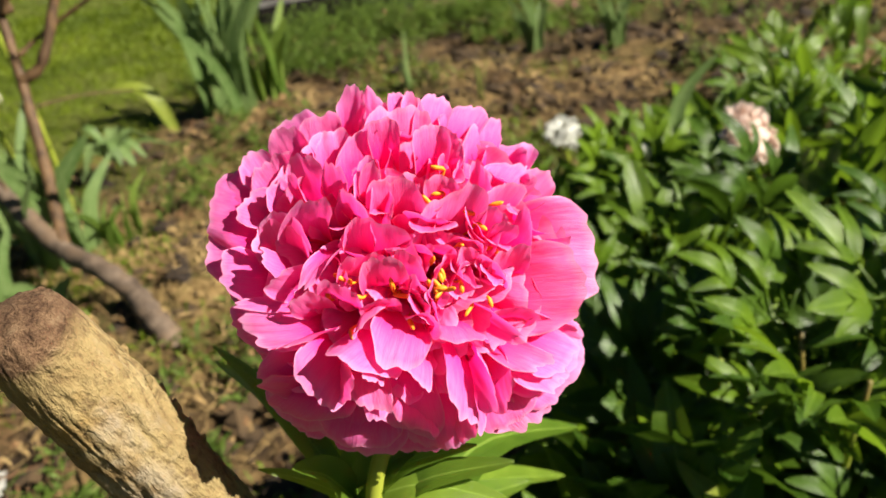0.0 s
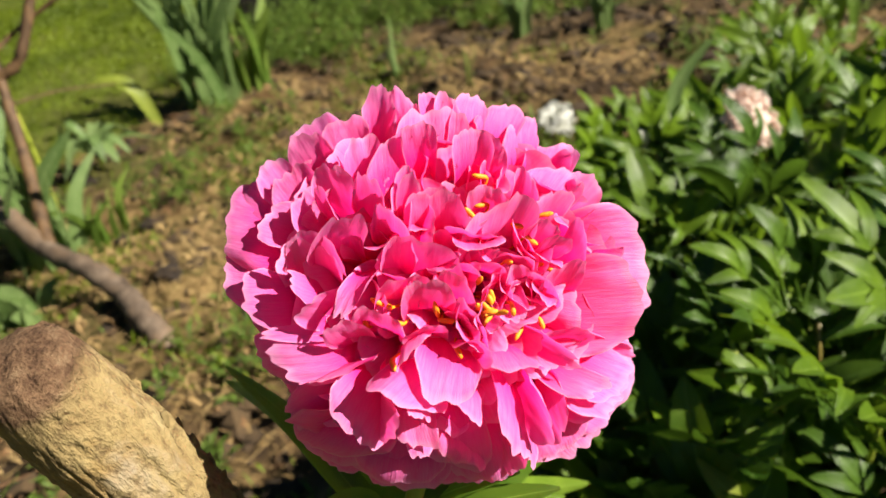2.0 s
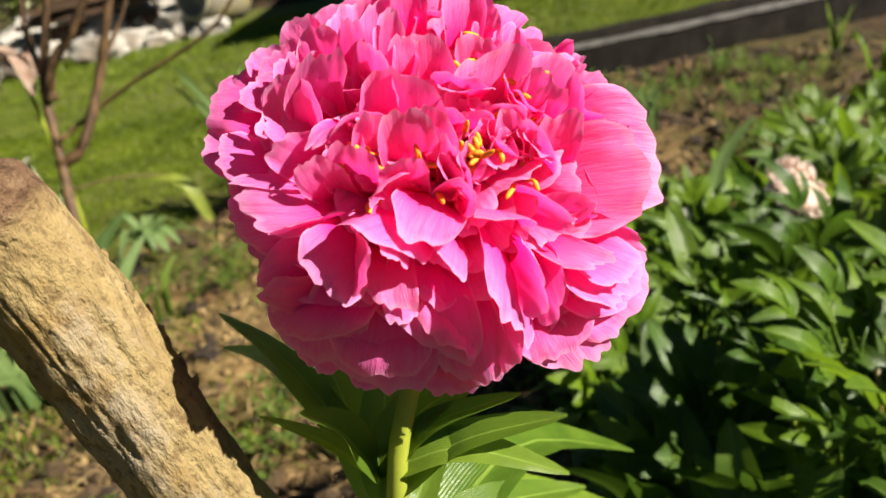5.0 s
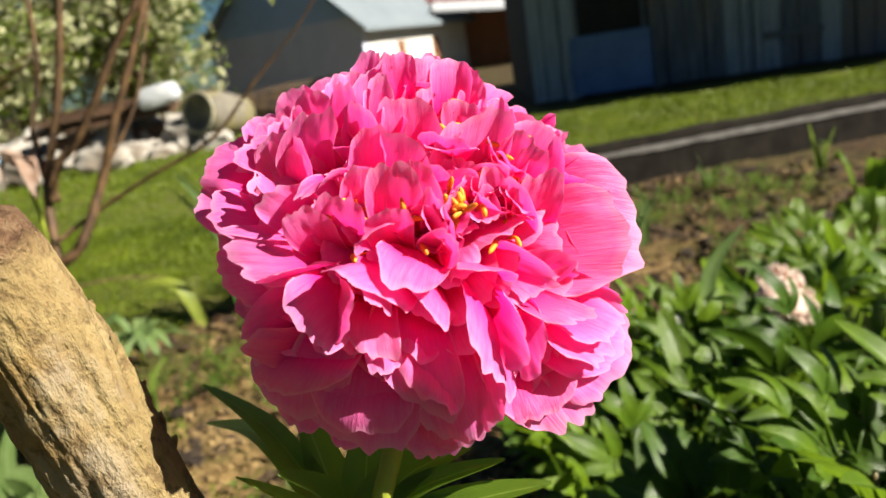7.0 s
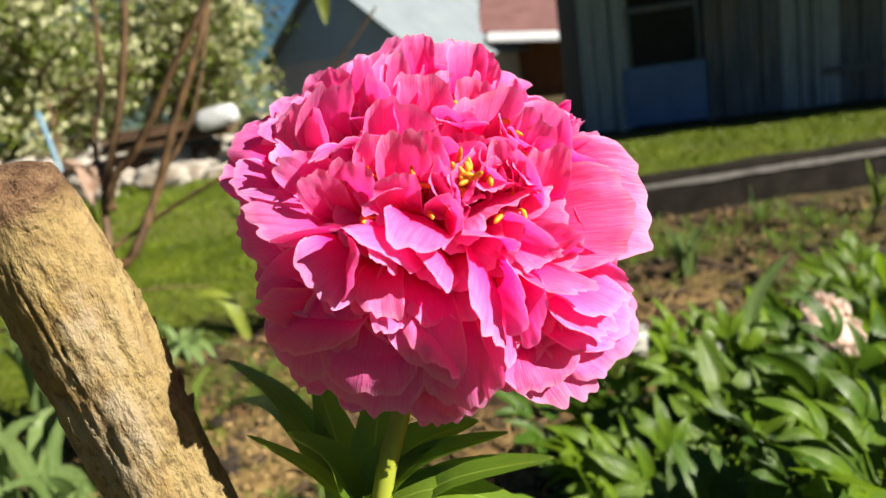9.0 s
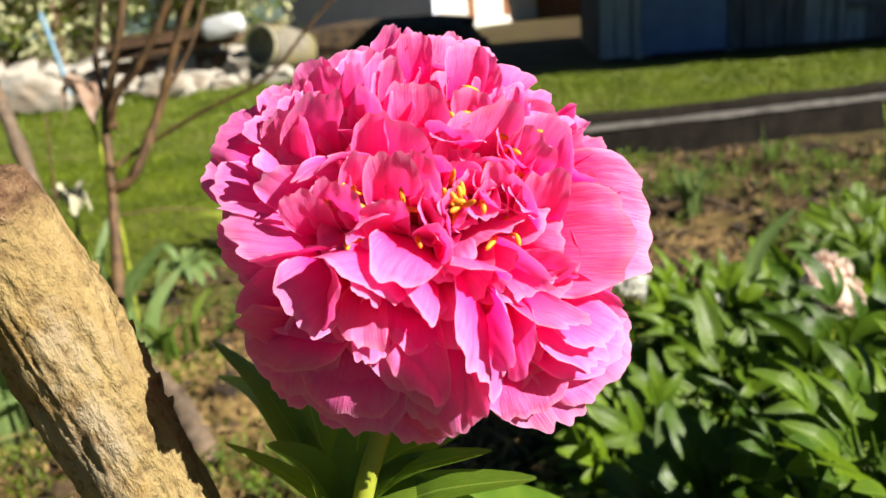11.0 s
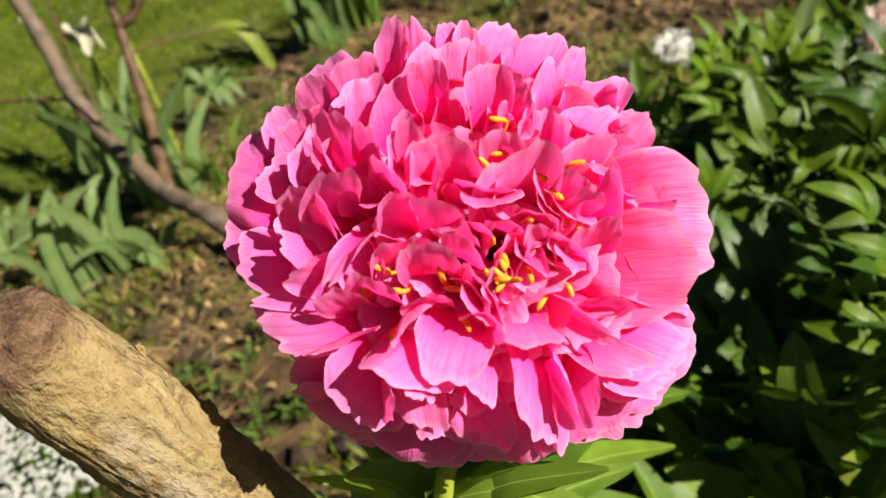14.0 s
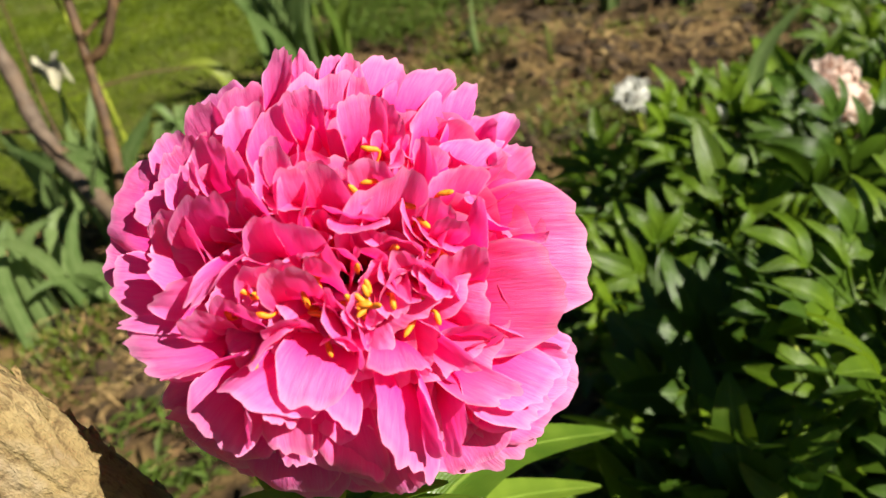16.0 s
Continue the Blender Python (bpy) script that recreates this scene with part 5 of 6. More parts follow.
def build_bushes():
    rng, old = random.Random(21), random.Random(22)
    leaves = []
    for k in range(14):
        lv, sv = compound_leaf(k + 1, k > 6)
        # a lighter and a shade-coloured copy of each leaf
        for mat in (LEAF, LEAF_SHADED):
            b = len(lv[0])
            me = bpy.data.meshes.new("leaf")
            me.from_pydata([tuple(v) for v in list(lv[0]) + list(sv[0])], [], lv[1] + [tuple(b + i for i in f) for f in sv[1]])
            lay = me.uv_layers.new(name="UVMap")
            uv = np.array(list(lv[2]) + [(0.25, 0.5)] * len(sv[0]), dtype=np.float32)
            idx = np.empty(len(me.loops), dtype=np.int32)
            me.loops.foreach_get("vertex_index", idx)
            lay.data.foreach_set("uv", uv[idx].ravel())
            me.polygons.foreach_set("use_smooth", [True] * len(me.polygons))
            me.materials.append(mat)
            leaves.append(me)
    # x, y, height, reach, stems
    # the last two stand mostly out of view, added to shade their neighbours
    plants = [(0.15, 0.64, 0.22, 0.11, 8), (0.31, 0.62, 0.36, 0.12, 10), (0.50, 0.66, 0.37, 0.16, 10), (0.17, 0.90, 0.22, 0.16, 11), (0.42, 0.96, 0.27, 0.18, 11), (0.72, 0.96, 0.27, 0.20, 10), (0.34, 1.28, 0.21, 0.16, 10),
              (0.60, 1.34, 0.21, 0.20, 11), (0.95, 1.30, 0.17, 0.20, 9), (1.00, 1.66, 0.13, 0.18, 8), (0.74, 1.72, 0.17, 0.18, 8), (0.12, 1.22, 0.14, 0.14, 8), (0.11, 0.45, 0.17, 0.09, 6), (0.36, 0.42, 0.22, 0.11, 6), (0.52, 0.40, 0.28, 0.13, 6)]
    for x, y, h, reach, stems in plants:
        thing = empty("peony_bush", Matrix.Translation((x, y, 0)), "dense peony bush of glossy dark green divided leaves", "bush", "peony bushes")
        for s in range(stems):
            a = s * 2.399 + rng.uniform(-0.3, 0.3)
            d = reach * math.sqrt((s + 0.4) / stems)
            hh = h * rng.uniform(0.78, 1.06)
            top = Vector((d * math.cos(a), d * math.sin(a), hh))
            pts = spline([(0.25 * top.x, 0.25 * top.y, -0.02), (0.55 * top.x, 0.55 * top.y, hh * 0.5), tuple(top)], 8)
            vs, fs = tube(pts, list(np.linspace(0.0045, 0.0025, 8)), 6)
            mesh_ob("stem", vs, fs, STEM_RED if rng.random() < 0.4 else STEM, thing)
            for k in range(4):
                f = (0.98, 0.82, 0.64, 0.45)[k]
                p = Vector(pts[int(f * 7)])
                yaw = math.degrees(a) - 90 + rng.uniform(-60, 60) + k * 110
                tilt = (rng.uniform(35, 75) if k == 0 else rng.uniform(5, 50))
                sc = rng.uniform(0.8, 1.2)
                m = Matrix.Translation(p) @ pose(0, 0, 0, tilt, rng.uniform(-15, 15), yaw) @ Matrix.Scale(sc, 4)
                # Euler order: tilt first, then turn
                m = Matrix.Translation(p) @ Euler((0, 0, radians(yaw))).to_matrix().to_4x4() @ Euler((radians(tilt), radians(rng.uniform(-15, 15)), 0)).to_matrix().to_4x4() @ Matrix.Scale(sc, 4)
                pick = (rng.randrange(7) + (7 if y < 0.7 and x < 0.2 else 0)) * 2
                # fresh only means the lighter copy; lower leaves mostly take the shade-coloured one
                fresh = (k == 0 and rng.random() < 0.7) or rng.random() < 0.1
                # old draws the same choice for near bushes, some coloured as shaded
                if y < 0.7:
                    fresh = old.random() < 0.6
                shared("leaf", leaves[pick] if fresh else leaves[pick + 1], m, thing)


build_bushes()


def ball_bloom(name, x, y, z, r, mat, label, n, seed, tilt):
    thing = empty(name, Matrix.Translation((x, y, 0)), label, "flower")
    rng = random.Random(seed)
    m = pose(0, 0, z, tilt[0], tilt[1], 0) @ Matrix.Diagonal((1.08, 1.08, 0.74, 1))
    for k in range(n):
        t = k * 2.399 + rng.uniform(-0.3, 0.3)
        up = 1 - 1.35 * (k + 0.5) / n
        nv, nu, vs, uv = 7, 9, [], []
        w, L = r * rng.uniform(0.55, 0.95), r * rng.uniform(0.85, 1.12)
        ph = rng.uniform(0, 6)
        side = math.sqrt(max(0.0, 1 - up * up))
        d = Vector((1.2 * side * math.cos(t), 1.2 * side * math.sin(t), up * 0.68)) * rng.uniform(0.85, 1.15)
        tan = Vector((-math.sin(t), math.cos(t), 0)) if rng.random() < 0.7 else d.orthogonal().normalized()
        over = tan.cross(d).normalized() * rng.choice((-1, 1))
        for j in range(nv):
            v = j / (nv - 1)
            c = d * (L * (0.35 + 0.65 * math.sin(v * 1.7) / 0.99)) + over * (0.45 * r * v * v)
            for i in range(nu):
                s = 2 * i / (nu - 1) - 1
                vs.append(m @ (c + tan * (s * w * 0.5 * (0.35 + 0.65 * v)) + d * (r * (0.10 * math.sin(4 * s + ph + 3 * v) * v - 0.14 * s * s))))
                uv.append((0.5 + 0.5 * s, 0.3 + 0.7 * v))
        mesh_ob("petal", vs, grid_faces(nu, nv), mat, thing, uv)
    vs, fs = tube(spline([(0, 0, z - 0.02), (0.01, 0.01, z * 0.5), (0.03, 0.03, 0)], 8), [0.004] * 8, 6)
    mesh_ob("stem", vs, fs, STEM, thing)


ball_bloom("pale_peony", 0.404, 1.165, 0.345, 0.036, PALE_PETAL, "fading pale pink peony bloom nodding above the leaves", 84, 5, (35, 35))
ball_bloom("white_peony", 0.176, 1.645, 0.18, 0.032, WHITE_PETAL, "drooping white peony bloom among the leaves", 50, 6, (30, 25))


def build_bud(x, y, z, label, mat, r):
    thing = empty("bud", Matrix.Translation((x, y, 0)), label, "bud")
    bm = bmesh.new()
    bmesh.ops.create_uvsphere(bm, u_segments=14, v_segments=10, radius=r)
    for v in bm.verts:
        v.co = Vector((v.co.x, v.co.y, v.co.z * 1.35 + z))
    b = part("bud_head", bm, mat, thing)
    for f in b.data.polygons:
        f.use_smooth = True
    vs, fs = tube(spline([(0, 0, z), (0.01, 0.0, z * 0.5), (0.02, 0.02, 0)], 8), [0.003] * 8, 6)
    mesh_ob("stem", vs, fs, STEM, thing)


build_bud(0.284, 1.353, 0.246, "small creamy white peony bud on a stem", WHITE_PETAL, 0.013)
build_bud(0.349, 1.15, 0.244, "slim pale yellow bud hanging under leaves", CREAM, 0.007)


# ---------------------------------------------------------------- irises and small plants
def build_iris(x, y, n, h, spread, seed, mat, label, width=0.03, name="iris_clump", category="plant", arc=0.25):
    rng = random.Random(seed)
    thing = empty(name, Matrix.Translation((x, y, height(x, y))), label, category)
    for k in range(n):
        a = rng.uniform(0, 6.28)
        b = rng.uniform(0, 6.28)
        o = Vector((math.cos(b), math.sin(b), 0)) * spread * rng.uniform(0.05, 0.5)
        L = h * rng.uniform(0.6, 1.05)
        d = Vector((math.cos(a), math.sin(a), 0)) * L * rng.uniform(0.05, 0.45)
        bend = rng.uniform(0.3, 1.0) * arc
        pts = spline([tuple(o - Vector((0, 0, 0.02))), tuple(o + d * 0.35 + Vector((0, 0, L * 0.5))), tuple(o + d * (1 + bend) + Vector((0, 0, L * (1 - bend * 0.7))))], 10)
        q = blade(pts, width * rng.uniform(0.7, 1.2), 0.12, 3, -1.0, (math.cos(a + 1.2), math.sin(a + 1.2), 0.1), 0, seed + k)
        mesh_ob("leaf", q[0], q[1], mat, thing, q[2])
    return thing


build_iris(-0.83, 2.60, 36, 0.56, 0.2, 1, IRIS_LEAF, "upright clump of grey-green sword-shaped iris leaves", 0.042, arc=0.15)
build_iris(-0.70, 2.64, 8, 0.36, 0.08, 2, WEED, "broad fresh green leaves beside the iris clump", 0.05, "green_plant", arc=0.1)
build_iris(-1.04, 1.66, 17, 0.36, 0.16, 3, IRIS_LEAF, "grey-green iris fan behind the sapling branch", 0.044)
build_iris(-1.24, 1.82, 14, 0.40, 0.2, 4, IRIS_LEAF, "tall grey-green iris leaves by the sapling", 0.042)
build_iris(-1.13, 1.38, 15, 0.34, 0.18, 5, IRIS_LEAF, "arching green iris leaves at the lawn edge", 0.034, arc=0.6)
build_iris(-0.98, 1.42, 7, 0.13, 0.1, 6, IRIS_LEAF, "short bluish-green iris leaves", 0.044, arc=0.4)
build_iris(-0.90, 1.72, 10, 0.17, 0.14, 7, WEED, "small tuft of bright green blades in litter", 0.016, "grass_tuft", arc=0.5)
build_iris(-1.42, 1.50, 12, 0.26, 0.2, 8, IRIS_LEAF, "leaning clump of green iris leaves", 0.03, arc=0.5)
build_iris(0.49, 2.70, 18, 0.22, 0.06, 9, IRIS_LEAF, "small rosette of narrow grey-green leaves", 0.022, "lily_plant", arc=0.5)
build_iris(0.227, 2.83, 8, 0.26, 0.05, 10, IRIS_LEAF, "slim upright grey-green shoot", 0.028, "shoot_plant", arc=0.1)
build_iris(-0.226, 2.58, 3, 0.22, 0.03, 12, IRIS_LEAF, "single narrow green blade standing in soil", 0.02, "shoot_plant", arc=0.1)
build_iris(0.01, 2.42, 4, 0.14, 0.04, 13, WEED, "thin green weed sprout", 0.012, "weed_plant", arc=0.2)
build_iris(0.53, 2.82, 8, 0.15, 0.06, 14, IRIS_LEAF, "narrow leaved green plant", 0.012, "lily_plant")
build_iris(0.96, 3.55, 7, 0.18, 0.05, 15, IRIS_LEAF, "pale green shoots before the beam", 0.022, "shoot_plant", arc=0.15)
build_iris(1.46, 3.52, 6, 0.22, 0.04, 16, WEED, "bright green upright seedling", 0.02, "shoot_plant", arc=0.1)
build_iris(1.75, 3.2, 18, 0.24, 0.12, 17, WEED, "feathery green tuft by the beam", 0.009, "grass_tuft", arc=0.4)


def build_rosette(x, y, n, L, w, rise, seed, mat, label, name):
    rng = random.Random(seed)
    thing = empty(name, Matrix.Translation((x, y, height(x, y))), label, "plant")
    for k in range(n):
        a = k * 2.399 + rng.uniform(-0.3, 0.3)
        d = Vector((math.cos(a), math.sin(a), 0))
        l = L * rng.uniform(0.7, 1.1)
        z = rise * rng.uniform(0.6, 1.3)
        pts = spline([(0, 0, z * 0.4), tuple(d * l * 0.5 + Vector((0, 0, z))), tuple(d * l + Vector((0, 0, z * 0.5)))], 9)
        q = blade(pts, w * rng.uniform(0.8, 1.2), 0.25, 3, 1.0, (0, 0, 1), 0.05, seed + k)
        mesh_ob("leaf", q[0], q[1], mat, thing, q[2])
    vs, fs = tube([(0, 0, -0.02), (0, 0, rise * 0.5)], [0.004, 0.003], 6)
    mesh_ob("stem", vs, fs, STEM, thing)


build_rosette(-1.06, 2.12, 11, 0.15, 0.036, 0.12, 31, IRIS_LEAF, "pale green lily seedling with whorled leaves", "lily_plant")


def build_curled_leaf():
    thing = empty("tulip_leaf", Matrix.Translation((-0.99, 2.46, 0.04)), "yellow-green curled leaf arching over the soil", "plant")
    q = blade(spline([(0.0, 0.0, -0.06), (-0.05, 0.0, 0.10), (-0.14, -0.01, 0.145), (-0.24, -0.02, 0.10)], 14), 0.05, 0.25, 5, 1.0, (0, -0.35, 0.95), 0.03, 5)
    mesh_ob("leaf", q[0], q[1], YOUNG_LEAF, thing, q[2])


build_curled_leaf()
build_rosette(0.36, 1.62, 6, 0.12, 0.045, 0.14, 33, LEAF, "broad green leaves at the bed's edge", "green_plant")
build_rosette(0.95, 2.05, 8, 0.16, 0.045, 0.3, 34, LEAF, "leafy green plant above the bushes", "green_plant")


def build_tall_leaf():
    thing = empty("tulip_leaf", Matrix.Translation((0.345, 1.36, -0.03)), "broad pale green leaf standing up from the bush", "plant")
    q = blade(spline([(0.0, 0.0, 0.1), (-0.01, 0.0, 0.26), (0.01, 0.02, 0.36), (0.075, 0.03, 0.43)], 12), 0.034, 0.3, 5, 1.0, (0.2, -1, 0.2), 0.04, 3)
    mesh_ob("leaf", q[0], q[1], IRIS_LEAF, thing, q[2])
    q = blade(spline([(0.0, 0.0, 0.1), (-0.04, 0.0, 0.2), (-0.10, -0.02, 0.25), (-0.15, -0.03, 0.24)], 10), 0.05, 0.3, 5, 1.0, (0, -0.6, 0.8), 0.04, 4)
    mesh_ob("leaf", q[0], q[1], LEAF, thing, q[2])
    thing = empty("young_shoot", Matrix.Translation((0.21, 0.525, 0.0)), "broad bright yellow-green leaf on a low shoot", "plant")
    vs, fs = tube(spline([(0.0, 0.0, -0.01), (0.0, 0.01, 0.12), (-0.025, -0.006, 0.265)], 10), [0.003] * 10, 6)
    mesh_ob("stem", vs, fs, STEM, thing)
    q = blade(spline([(-0.025, -0.006, 0.265), (-0.045, -0.008, 0.295), (-0.064, -0.002, 0.318), (-0.078, 0.016, 0.33)], 12), 0.028, -0.25, 7, 0.7, (0.3, -0.75, 0.6), 0.06, 9)
    mesh_ob("leaf", q[0], q[1], YOUNG_LEAF, thing, q[2])


build_tall_leaf()


def build_iris_flower(x, y, z, mat, r, label, seed, droop):
    rng = random.Random(seed)
    thing = empty("iris_flower", Matrix.Translation((x, y, 0)), label, "flower")
    vs, fs = tube(spline([(0.01, 0.0, 0.0), (0.02, 0.0, z * 0.5), (0, 0, z)], 10), [0.005] * 10, 6)
    mesh_ob("stem", vs, fs, STEM, thing)
    for k in range(7):
        a = k * 0.9 + rng.uniform(-0.2, 0.2)
        d = Vector((math.cos(a), math.sin(a), 0))
        up = 1 if k % 2 else -droop
        pts = spline([(0, 0, z), tuple(d * r * 0.6 + Vector((0, 0, z + 0.5 * r))), tuple(d * r + Vector((0, 0, z + up * r)))], 8)
        q = blade(pts, r * 0.9, 0.3, 5, 1.0, (0, 0, 1), 0.2, seed + k)
        mesh_ob("petal", q[0], q[1], mat, thing, q[2])


build_iris_flower(-1.12, 1.90, 0.64, FADED, 0.055, "withered brown-pink iris flower on a stalk", 1, 1.2)
build_iris_flower(-1.258, 1.95, 0.36, CREAM, 0.05, "withering cream iris flowers on a stalk", 2, 0.6)
build_iris_flower(-1.33, 1.90, 0.44, CREAM, 0.025, "closed cream iris bud on a stalk", 3, -0.5)


def build_candytuft():
    thing = empty("candytuft", Matrix.Translation((-0.90, 0.76, 0.0)), "low cushion of dense small white flowers", "flower")
    rng = random.Random(8)
    chunks, green = [], []
    for k in range(260):
        a, d = rng.uniform(0, 6.28), 0.17 * math.sqrt(rng.random())
        c = Vector((d * math.cos(a), d * math.sin(a) * 0.9, 0.13 - d * d * 1.6 + rng.uniform(-0.02, 0.012)))
        green.append(tube([(c.x * 0.7, c.y * 0.7, 0), tuple(c)], [0.0015, 0.001], 4))
        for q in range(6):
            o = c + Vector((rng.gauss(0, 0.007), rng.gauss(0, 0.007), rng.gauss(0, 0.004)))
            t = rng.uniform(0, 6)
            for w in range(4):
                b = t + w * 1.57
                u, v = Vector((math.cos(b), math.sin(b), 0.25)) * 0.0052, Vector((-math.sin(b), math.cos(b), 0)) * 0.0028
                chunks.append(([o, o + u * 0.6 + v, o + u, o + u * 0.6 - v], [(0, 1, 2, 3)]))
    vs, fs, _ = merge(chunks)
    mesh_ob("blossom", vs, fs, WHITE_PETAL, thing, [(0.5, 0.9)] * len(vs), smooth=False)
    vs, fs, _ = merge(green)
    mesh_ob("stem_tuft", vs, fs, WEED, thing)
    chunks = []
    for k in range(160):
        a, d = rng.uniform(0, 6.28), 0.19 * math.sqrt(rng.random())
        o = Vector((d * math.cos(a), d * math.sin(a), rng.uniform(0.01, 0.08)))
        e = o + Vector((rng.gauss(0, 0.02), rng.gauss(0, 0.02), 0.02))
        chunks.append(blade([o, o.lerp(e, 0.5), e], 0.006, 0.2, 3, 1.0))
    vs, fs, uv = merge(chunks)
    mesh_ob("foliage", vs, fs, WEED, thing, uv)


build_candytuft()


# ---------------------------------------------------------------- litter, clods, weeds and grass
def in_bed(x, y):
    return y < 3.85 and x > -1.0 - max(0, 2.5 - y) * 0.6 + 0.25 * noise.noise(Vector((x * 3, y * 3, 7)))


def stuff(name, vs, fs, mat, label, category, uv=None, smooth=False):
    tagged(mesh_ob(name, vs, fs, mat, None, uv, smooth), label, category, kind="stuff")


def build_clods():
    rng = random.Random(13)
    bm = bmesh.new()
    bmesh.ops.create_icosphere(bm, subdivisions=1, radius=1.0)
    unit = [v.co.copy() for v in bm.verts]
    faces = [tuple(v.index for v in f.verts) for f in bm.faces]
    bm.free()
    vs, fs = [], []
    n = 0
    while n < 7500:
        x, y = rng.uniform(-1.9, 2.3), 0.15 + 3.7 * rng.random() ** 0.8
        if not in_bed(x, y):
            continue
        r = 0.005 + 0.026 * rng.random() ** 3.2
        b = len(vs)
        z = height(x, y) + r * 0.2
        fl = rng.uniform(0.5, 0.9)
        for u in unit:
            k = r * rng.uniform(0.65, 1.25)
            vs.append((x + u.x * k, y + u.y * k, z + u.z * k * fl))
        fs += [tuple(b + i for i in f) for f in faces]
        n += 1
    stuff("soil_clods", vs, fs, SOIL_CLOD, "loose crumbly brown soil clods over the bed", "soil")


def build_litter():
    rng = random.Random(14)
    chunks = []
    n = 0
    while n < 17000:
        x, y = -1.9 + 3.9 * rng.random() ** 1.35, 0.2 + 3.6 * rng.random()
        if not in_bed(x, y) or noise.noise(Vector((x * 1.9, y * 1.9, 3.3))) < rng.uniform(-0.45, 0.4):
            continue
        if y > 2.7 and rng.random() < 0.8:
            continue
        a = rng.uniform(0, 6.28)
        long = rng.random() < 0.78
        L = rng.uniform(0.03, 0.13) if long else rng.uniform(0.012, 0.04)
        w = rng.uniform(0.0015, 0.0045) if long else L * rng.uniform(0.25, 0.6)
        z = height(x, y) + 0.008
        d = Vector((math.cos(a), math.sin(a), rng.uniform(-0.12, 0.2))) * L
        o = Vector((x, y, z))
        chunks.append(blade([o, o + d * 0.35 + Vector((0, 0, rng.uniform(0, 0.012))), o + d * 0.7 + Vector((0, 0, rng.uniform(0, 0.015))), o + d], w, rng.uniform(-0.6, 0.6), 3, 1.0, (rng.uniform(-0.5, 0.5), rng.uniform(-0.5, 0.5), 1)))
        n += 1
    vs, fs, uv = merge(chunks)
    stuff("dry_litter", vs, fs, STRAW, "dry tan straw and dead leaves on the soil", "litter", uv)


def build_weeds():
    rng = random.Random(15)
    chunks = []
    spots = [(-0.72, 3.0, 0.16), (-0.3, 3.3, 0.15), (-0.6, 2.85, 0.12), (0.12, 3.3, 0.1), (0.36, 3.35, 0.10), (1.0, 3.4, 0.1), (-0.64, 3.2, 0.16), (-0.42, 2.95, 0.12), (-0.16, 3.2, 0.14), (-0.5, 3.45, 0.14), (0.0, 3.4, 0.1), (-0.75, 3.5, 0.12), (0.7, 3.3, 0.08), (0.9, 3.0, 0.07), (1.2, 3.3, 0.07), (1.2, 2.6, 0.06), (0.75, 2.4, 0.06), (1.7, 2.9, 0.07),
             (-0.68, 2.35, 0.06), (-0.8, 1.95, 0.06), (-0.95, 2.9, 0.08), (0.2, 3.1, 0.08), (-0.5, 1.9, 0.05), (-0.6, 0.9, 0.06), (-0.42, 1.25, 0.05), (0.5, 3.1, 0.06)]
    for x0, y0, h in spots:
        for k in range(60 if y0 > 2.9 and x0 < 0.3 else 26):
            x, y = x0 + rng.gauss(0, 0.10), y0 + rng.gauss(0, 0.10)
            z0 = height(x, y)
            top = Vector((x + rng.gauss(0, 0.02), y + rng.gauss(0, 0.02), z0 + h * rng.uniform(0.4, 1.1)))
            root = Vector((x, y, z0 - 0.005))
            chunks.append(blade([root, root.lerp(top, 0.5), top], 0.003, 0.1, 3, 1.0, (1, 0.3, 0.1)))
            for q in range(9):
                o = root.lerp(top, 0.25 + 0.75 * q / 8)
                a = q * 2.4 + rng.uniform(-0.4, 0.4)
                e = o + Vector((math.cos(a), math.sin(a), rng.uniform(0.1, 0.8))) * rng.uniform(0.018, 0.045)
                chunks.append(blade([o, o.lerp(e, 0.5) + Vector((0, 0, 0.004)), e], rng.uniform(0.006, 0.014), 0.2, 3, 1.0))
    vs, fs, uv = merge(chunks)
    stuff("weeds", vs, fs, WEED, "low feathery green weeds scattered on the bed", "weeds", uv)


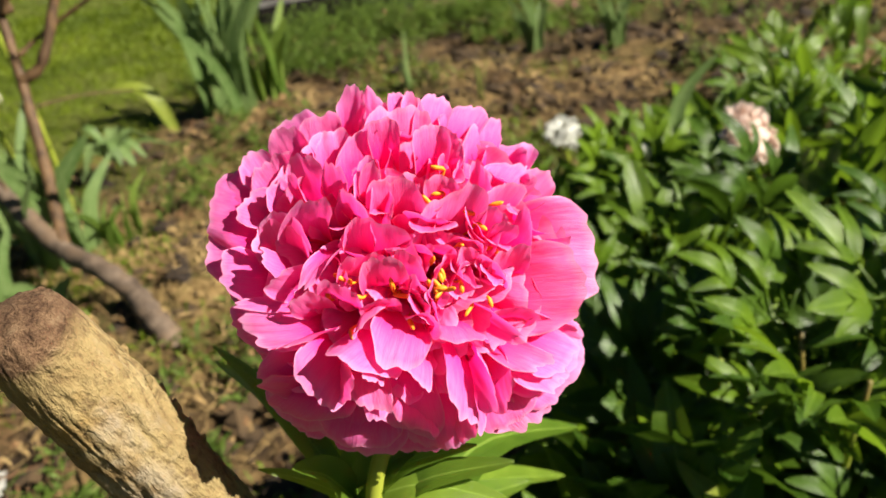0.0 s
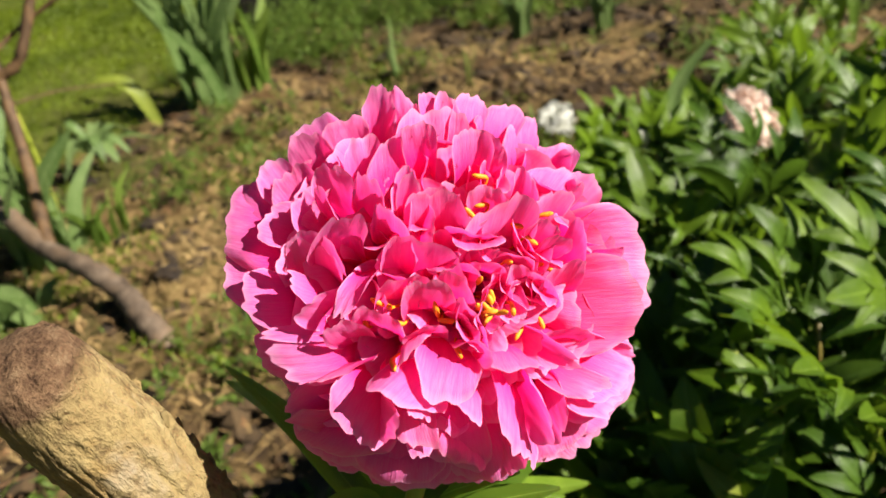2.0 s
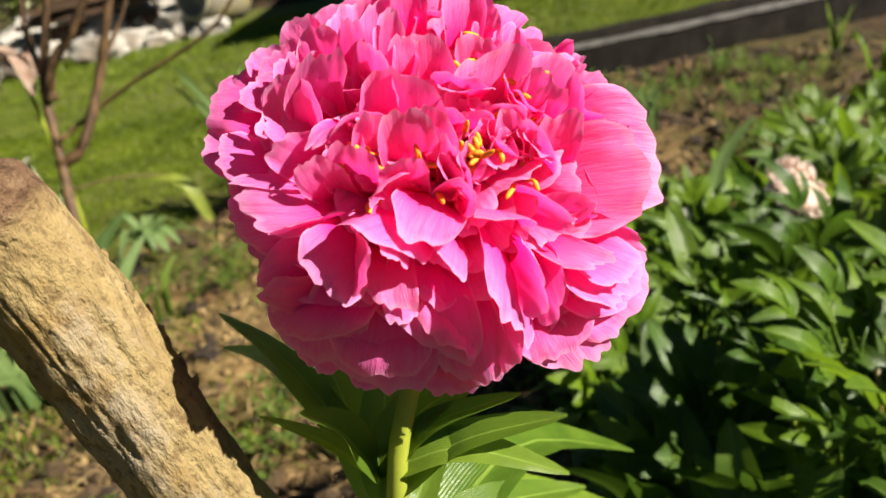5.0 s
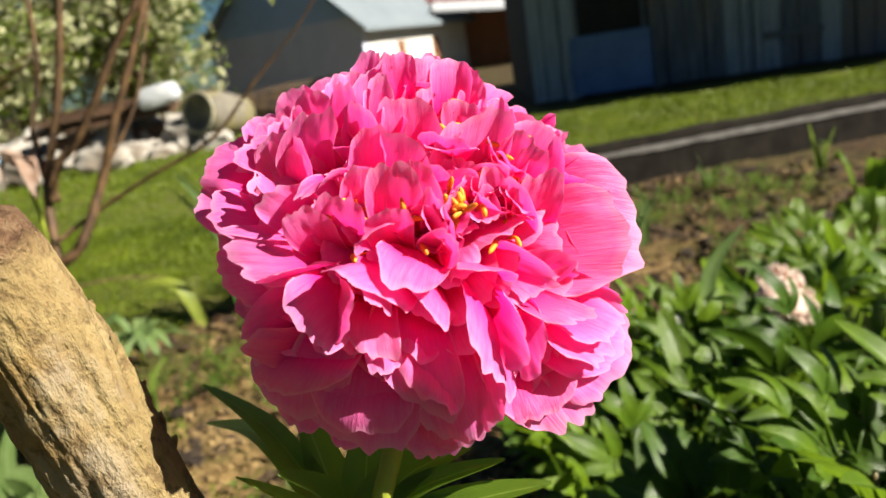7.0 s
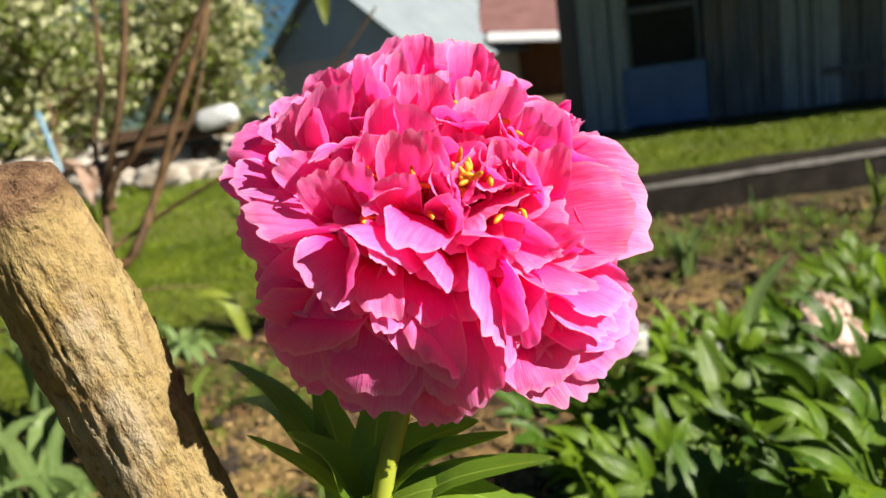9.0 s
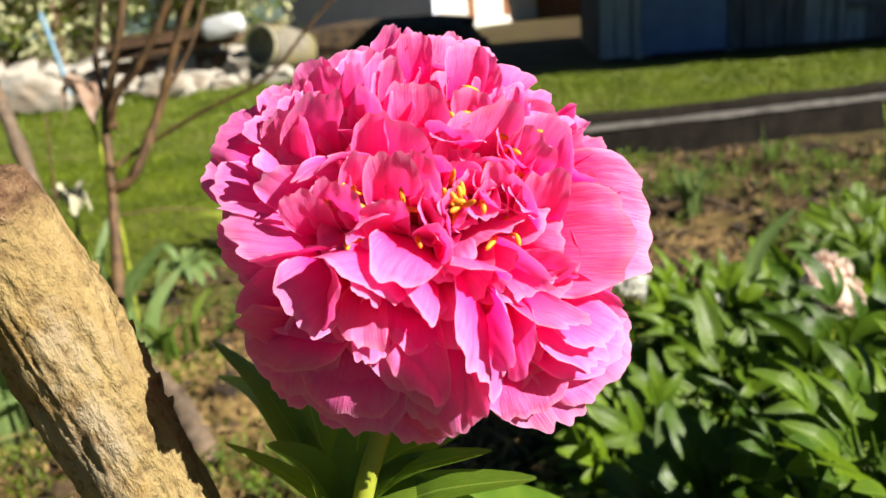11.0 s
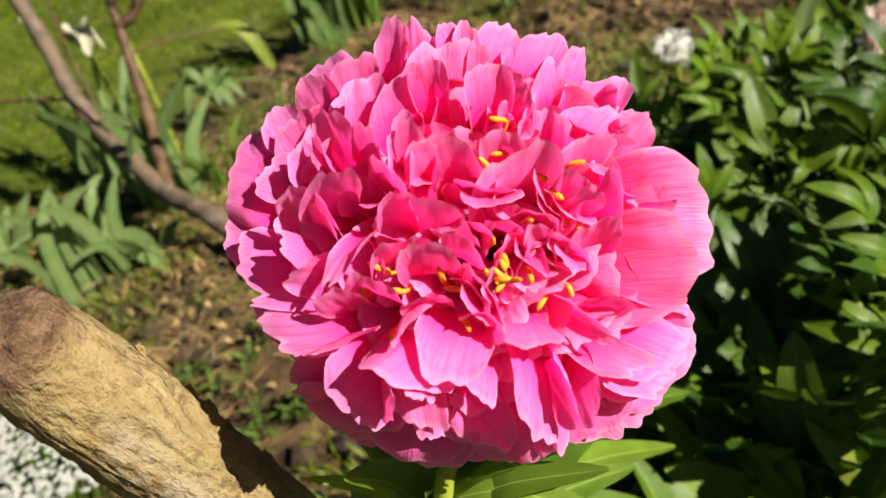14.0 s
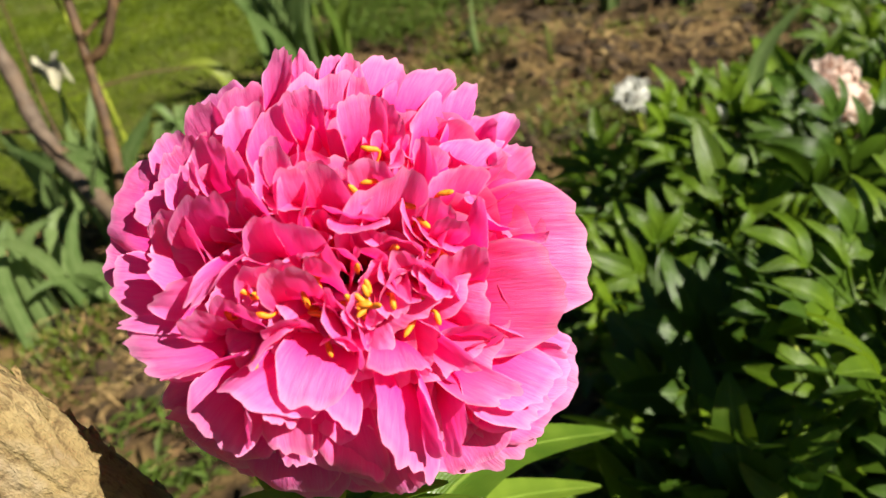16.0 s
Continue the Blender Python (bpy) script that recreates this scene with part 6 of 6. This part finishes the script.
def build_grass():
    rng = np.random.default_rng(5)
    x = np.concatenate([rng.uniform(-3.6, -0.8, 60000), rng.uniform(-9, -0.9, 50000), rng.uniform(-1.5, 6.0, 40000)])
    y = np.concatenate([1.2 + 3.6 * rng.random(60000), rng.uniform(4.0, 11.0, 50000), rng.uniform(4.0, 8.3, 40000)])
    keep = (x < -1.0 - 0.6 * np.maximum(0, 2.5 - y) + 0.12 * np.sin(y * 7) + rng.normal(0, 0.08, len(x))) | ((y - 0.264 * x > 4.34) & (y < 7.9 + 0.15 * np.sin(x * 5)))
    x, y = x[keep], y[keep]
    n = len(x)
    far = np.clip((y - 1.0) / 4.0, 0.5, 2.2)
    h = rng.uniform(0.018, 0.05, n) * far ** 0.6
    w = rng.uniform(0.0016, 0.0032, n) * far
    a = rng.uniform(0, 2 * np.pi, n)
    dx, dy = np.cos(a), np.sin(a)
    lx, ly = rng.normal(0, 0.5, n) * h, rng.normal(0, 0.5, n) * h
    z = np.array([height(p, q) if q < 5 and abs(p) < 3.4 else 0.0 for p, q in zip(x, y)]) - 0.004
    v = np.stack([np.stack([x - dx * w, y - dy * w, z], 1), np.stack([x + dx * w, y + dy * w, z], 1),
                  np.stack([x + lx * 0.4 + dx * w * 0.7, y + ly * 0.4 + dy * w * 0.7, z + h * 0.6], 1), np.stack([x + lx, y + ly, z + h], 1)], 1).reshape(-1, 3)
    fs = [(4 * i, 4 * i + 1, 4 * i + 2, 4 * i + 3) for i in range(n)]
    stuff("grass", v.tolist(), fs, GRASS, "short sunlit green lawn grass", "grass")


def build_moss():
    rng = random.Random(19)
    chunks = []
    while len(chunks) < 12000:
        x, y = rng.uniform(-1.7, 1.6), rng.uniform(0.5, 3.8)
        if not in_bed(x, y) or noise.noise(Vector((x * 2.3, y * 2.3, 12.0))) - 0.5 * max(0, x + 0.1) < rng.uniform(-0.1, 0.5):
            continue
        z = height(x, y) + 0.004
        a = rng.uniform(0, 6.28)
        L = rng.uniform(0.012, 0.035)
        o = Vector((x, y, z))
        e = o + Vector((math.cos(a) * L, math.sin(a) * L, rng.uniform(0.008, 0.035)))
        chunks.append(blade([o, o.lerp(e, 0.5) + Vector((0, 0, 0.004)), e], rng.uniform(0.003, 0.007), 0.2, 3, 1.0))
    vs, fs, uv = merge(chunks)
    stuff("ground_moss", vs, fs, GRASS, "short moss and seedling grass in patches on soil", "moss", uv)


build_clods()
build_litter()
build_moss()
build_weeds()
build_grass()
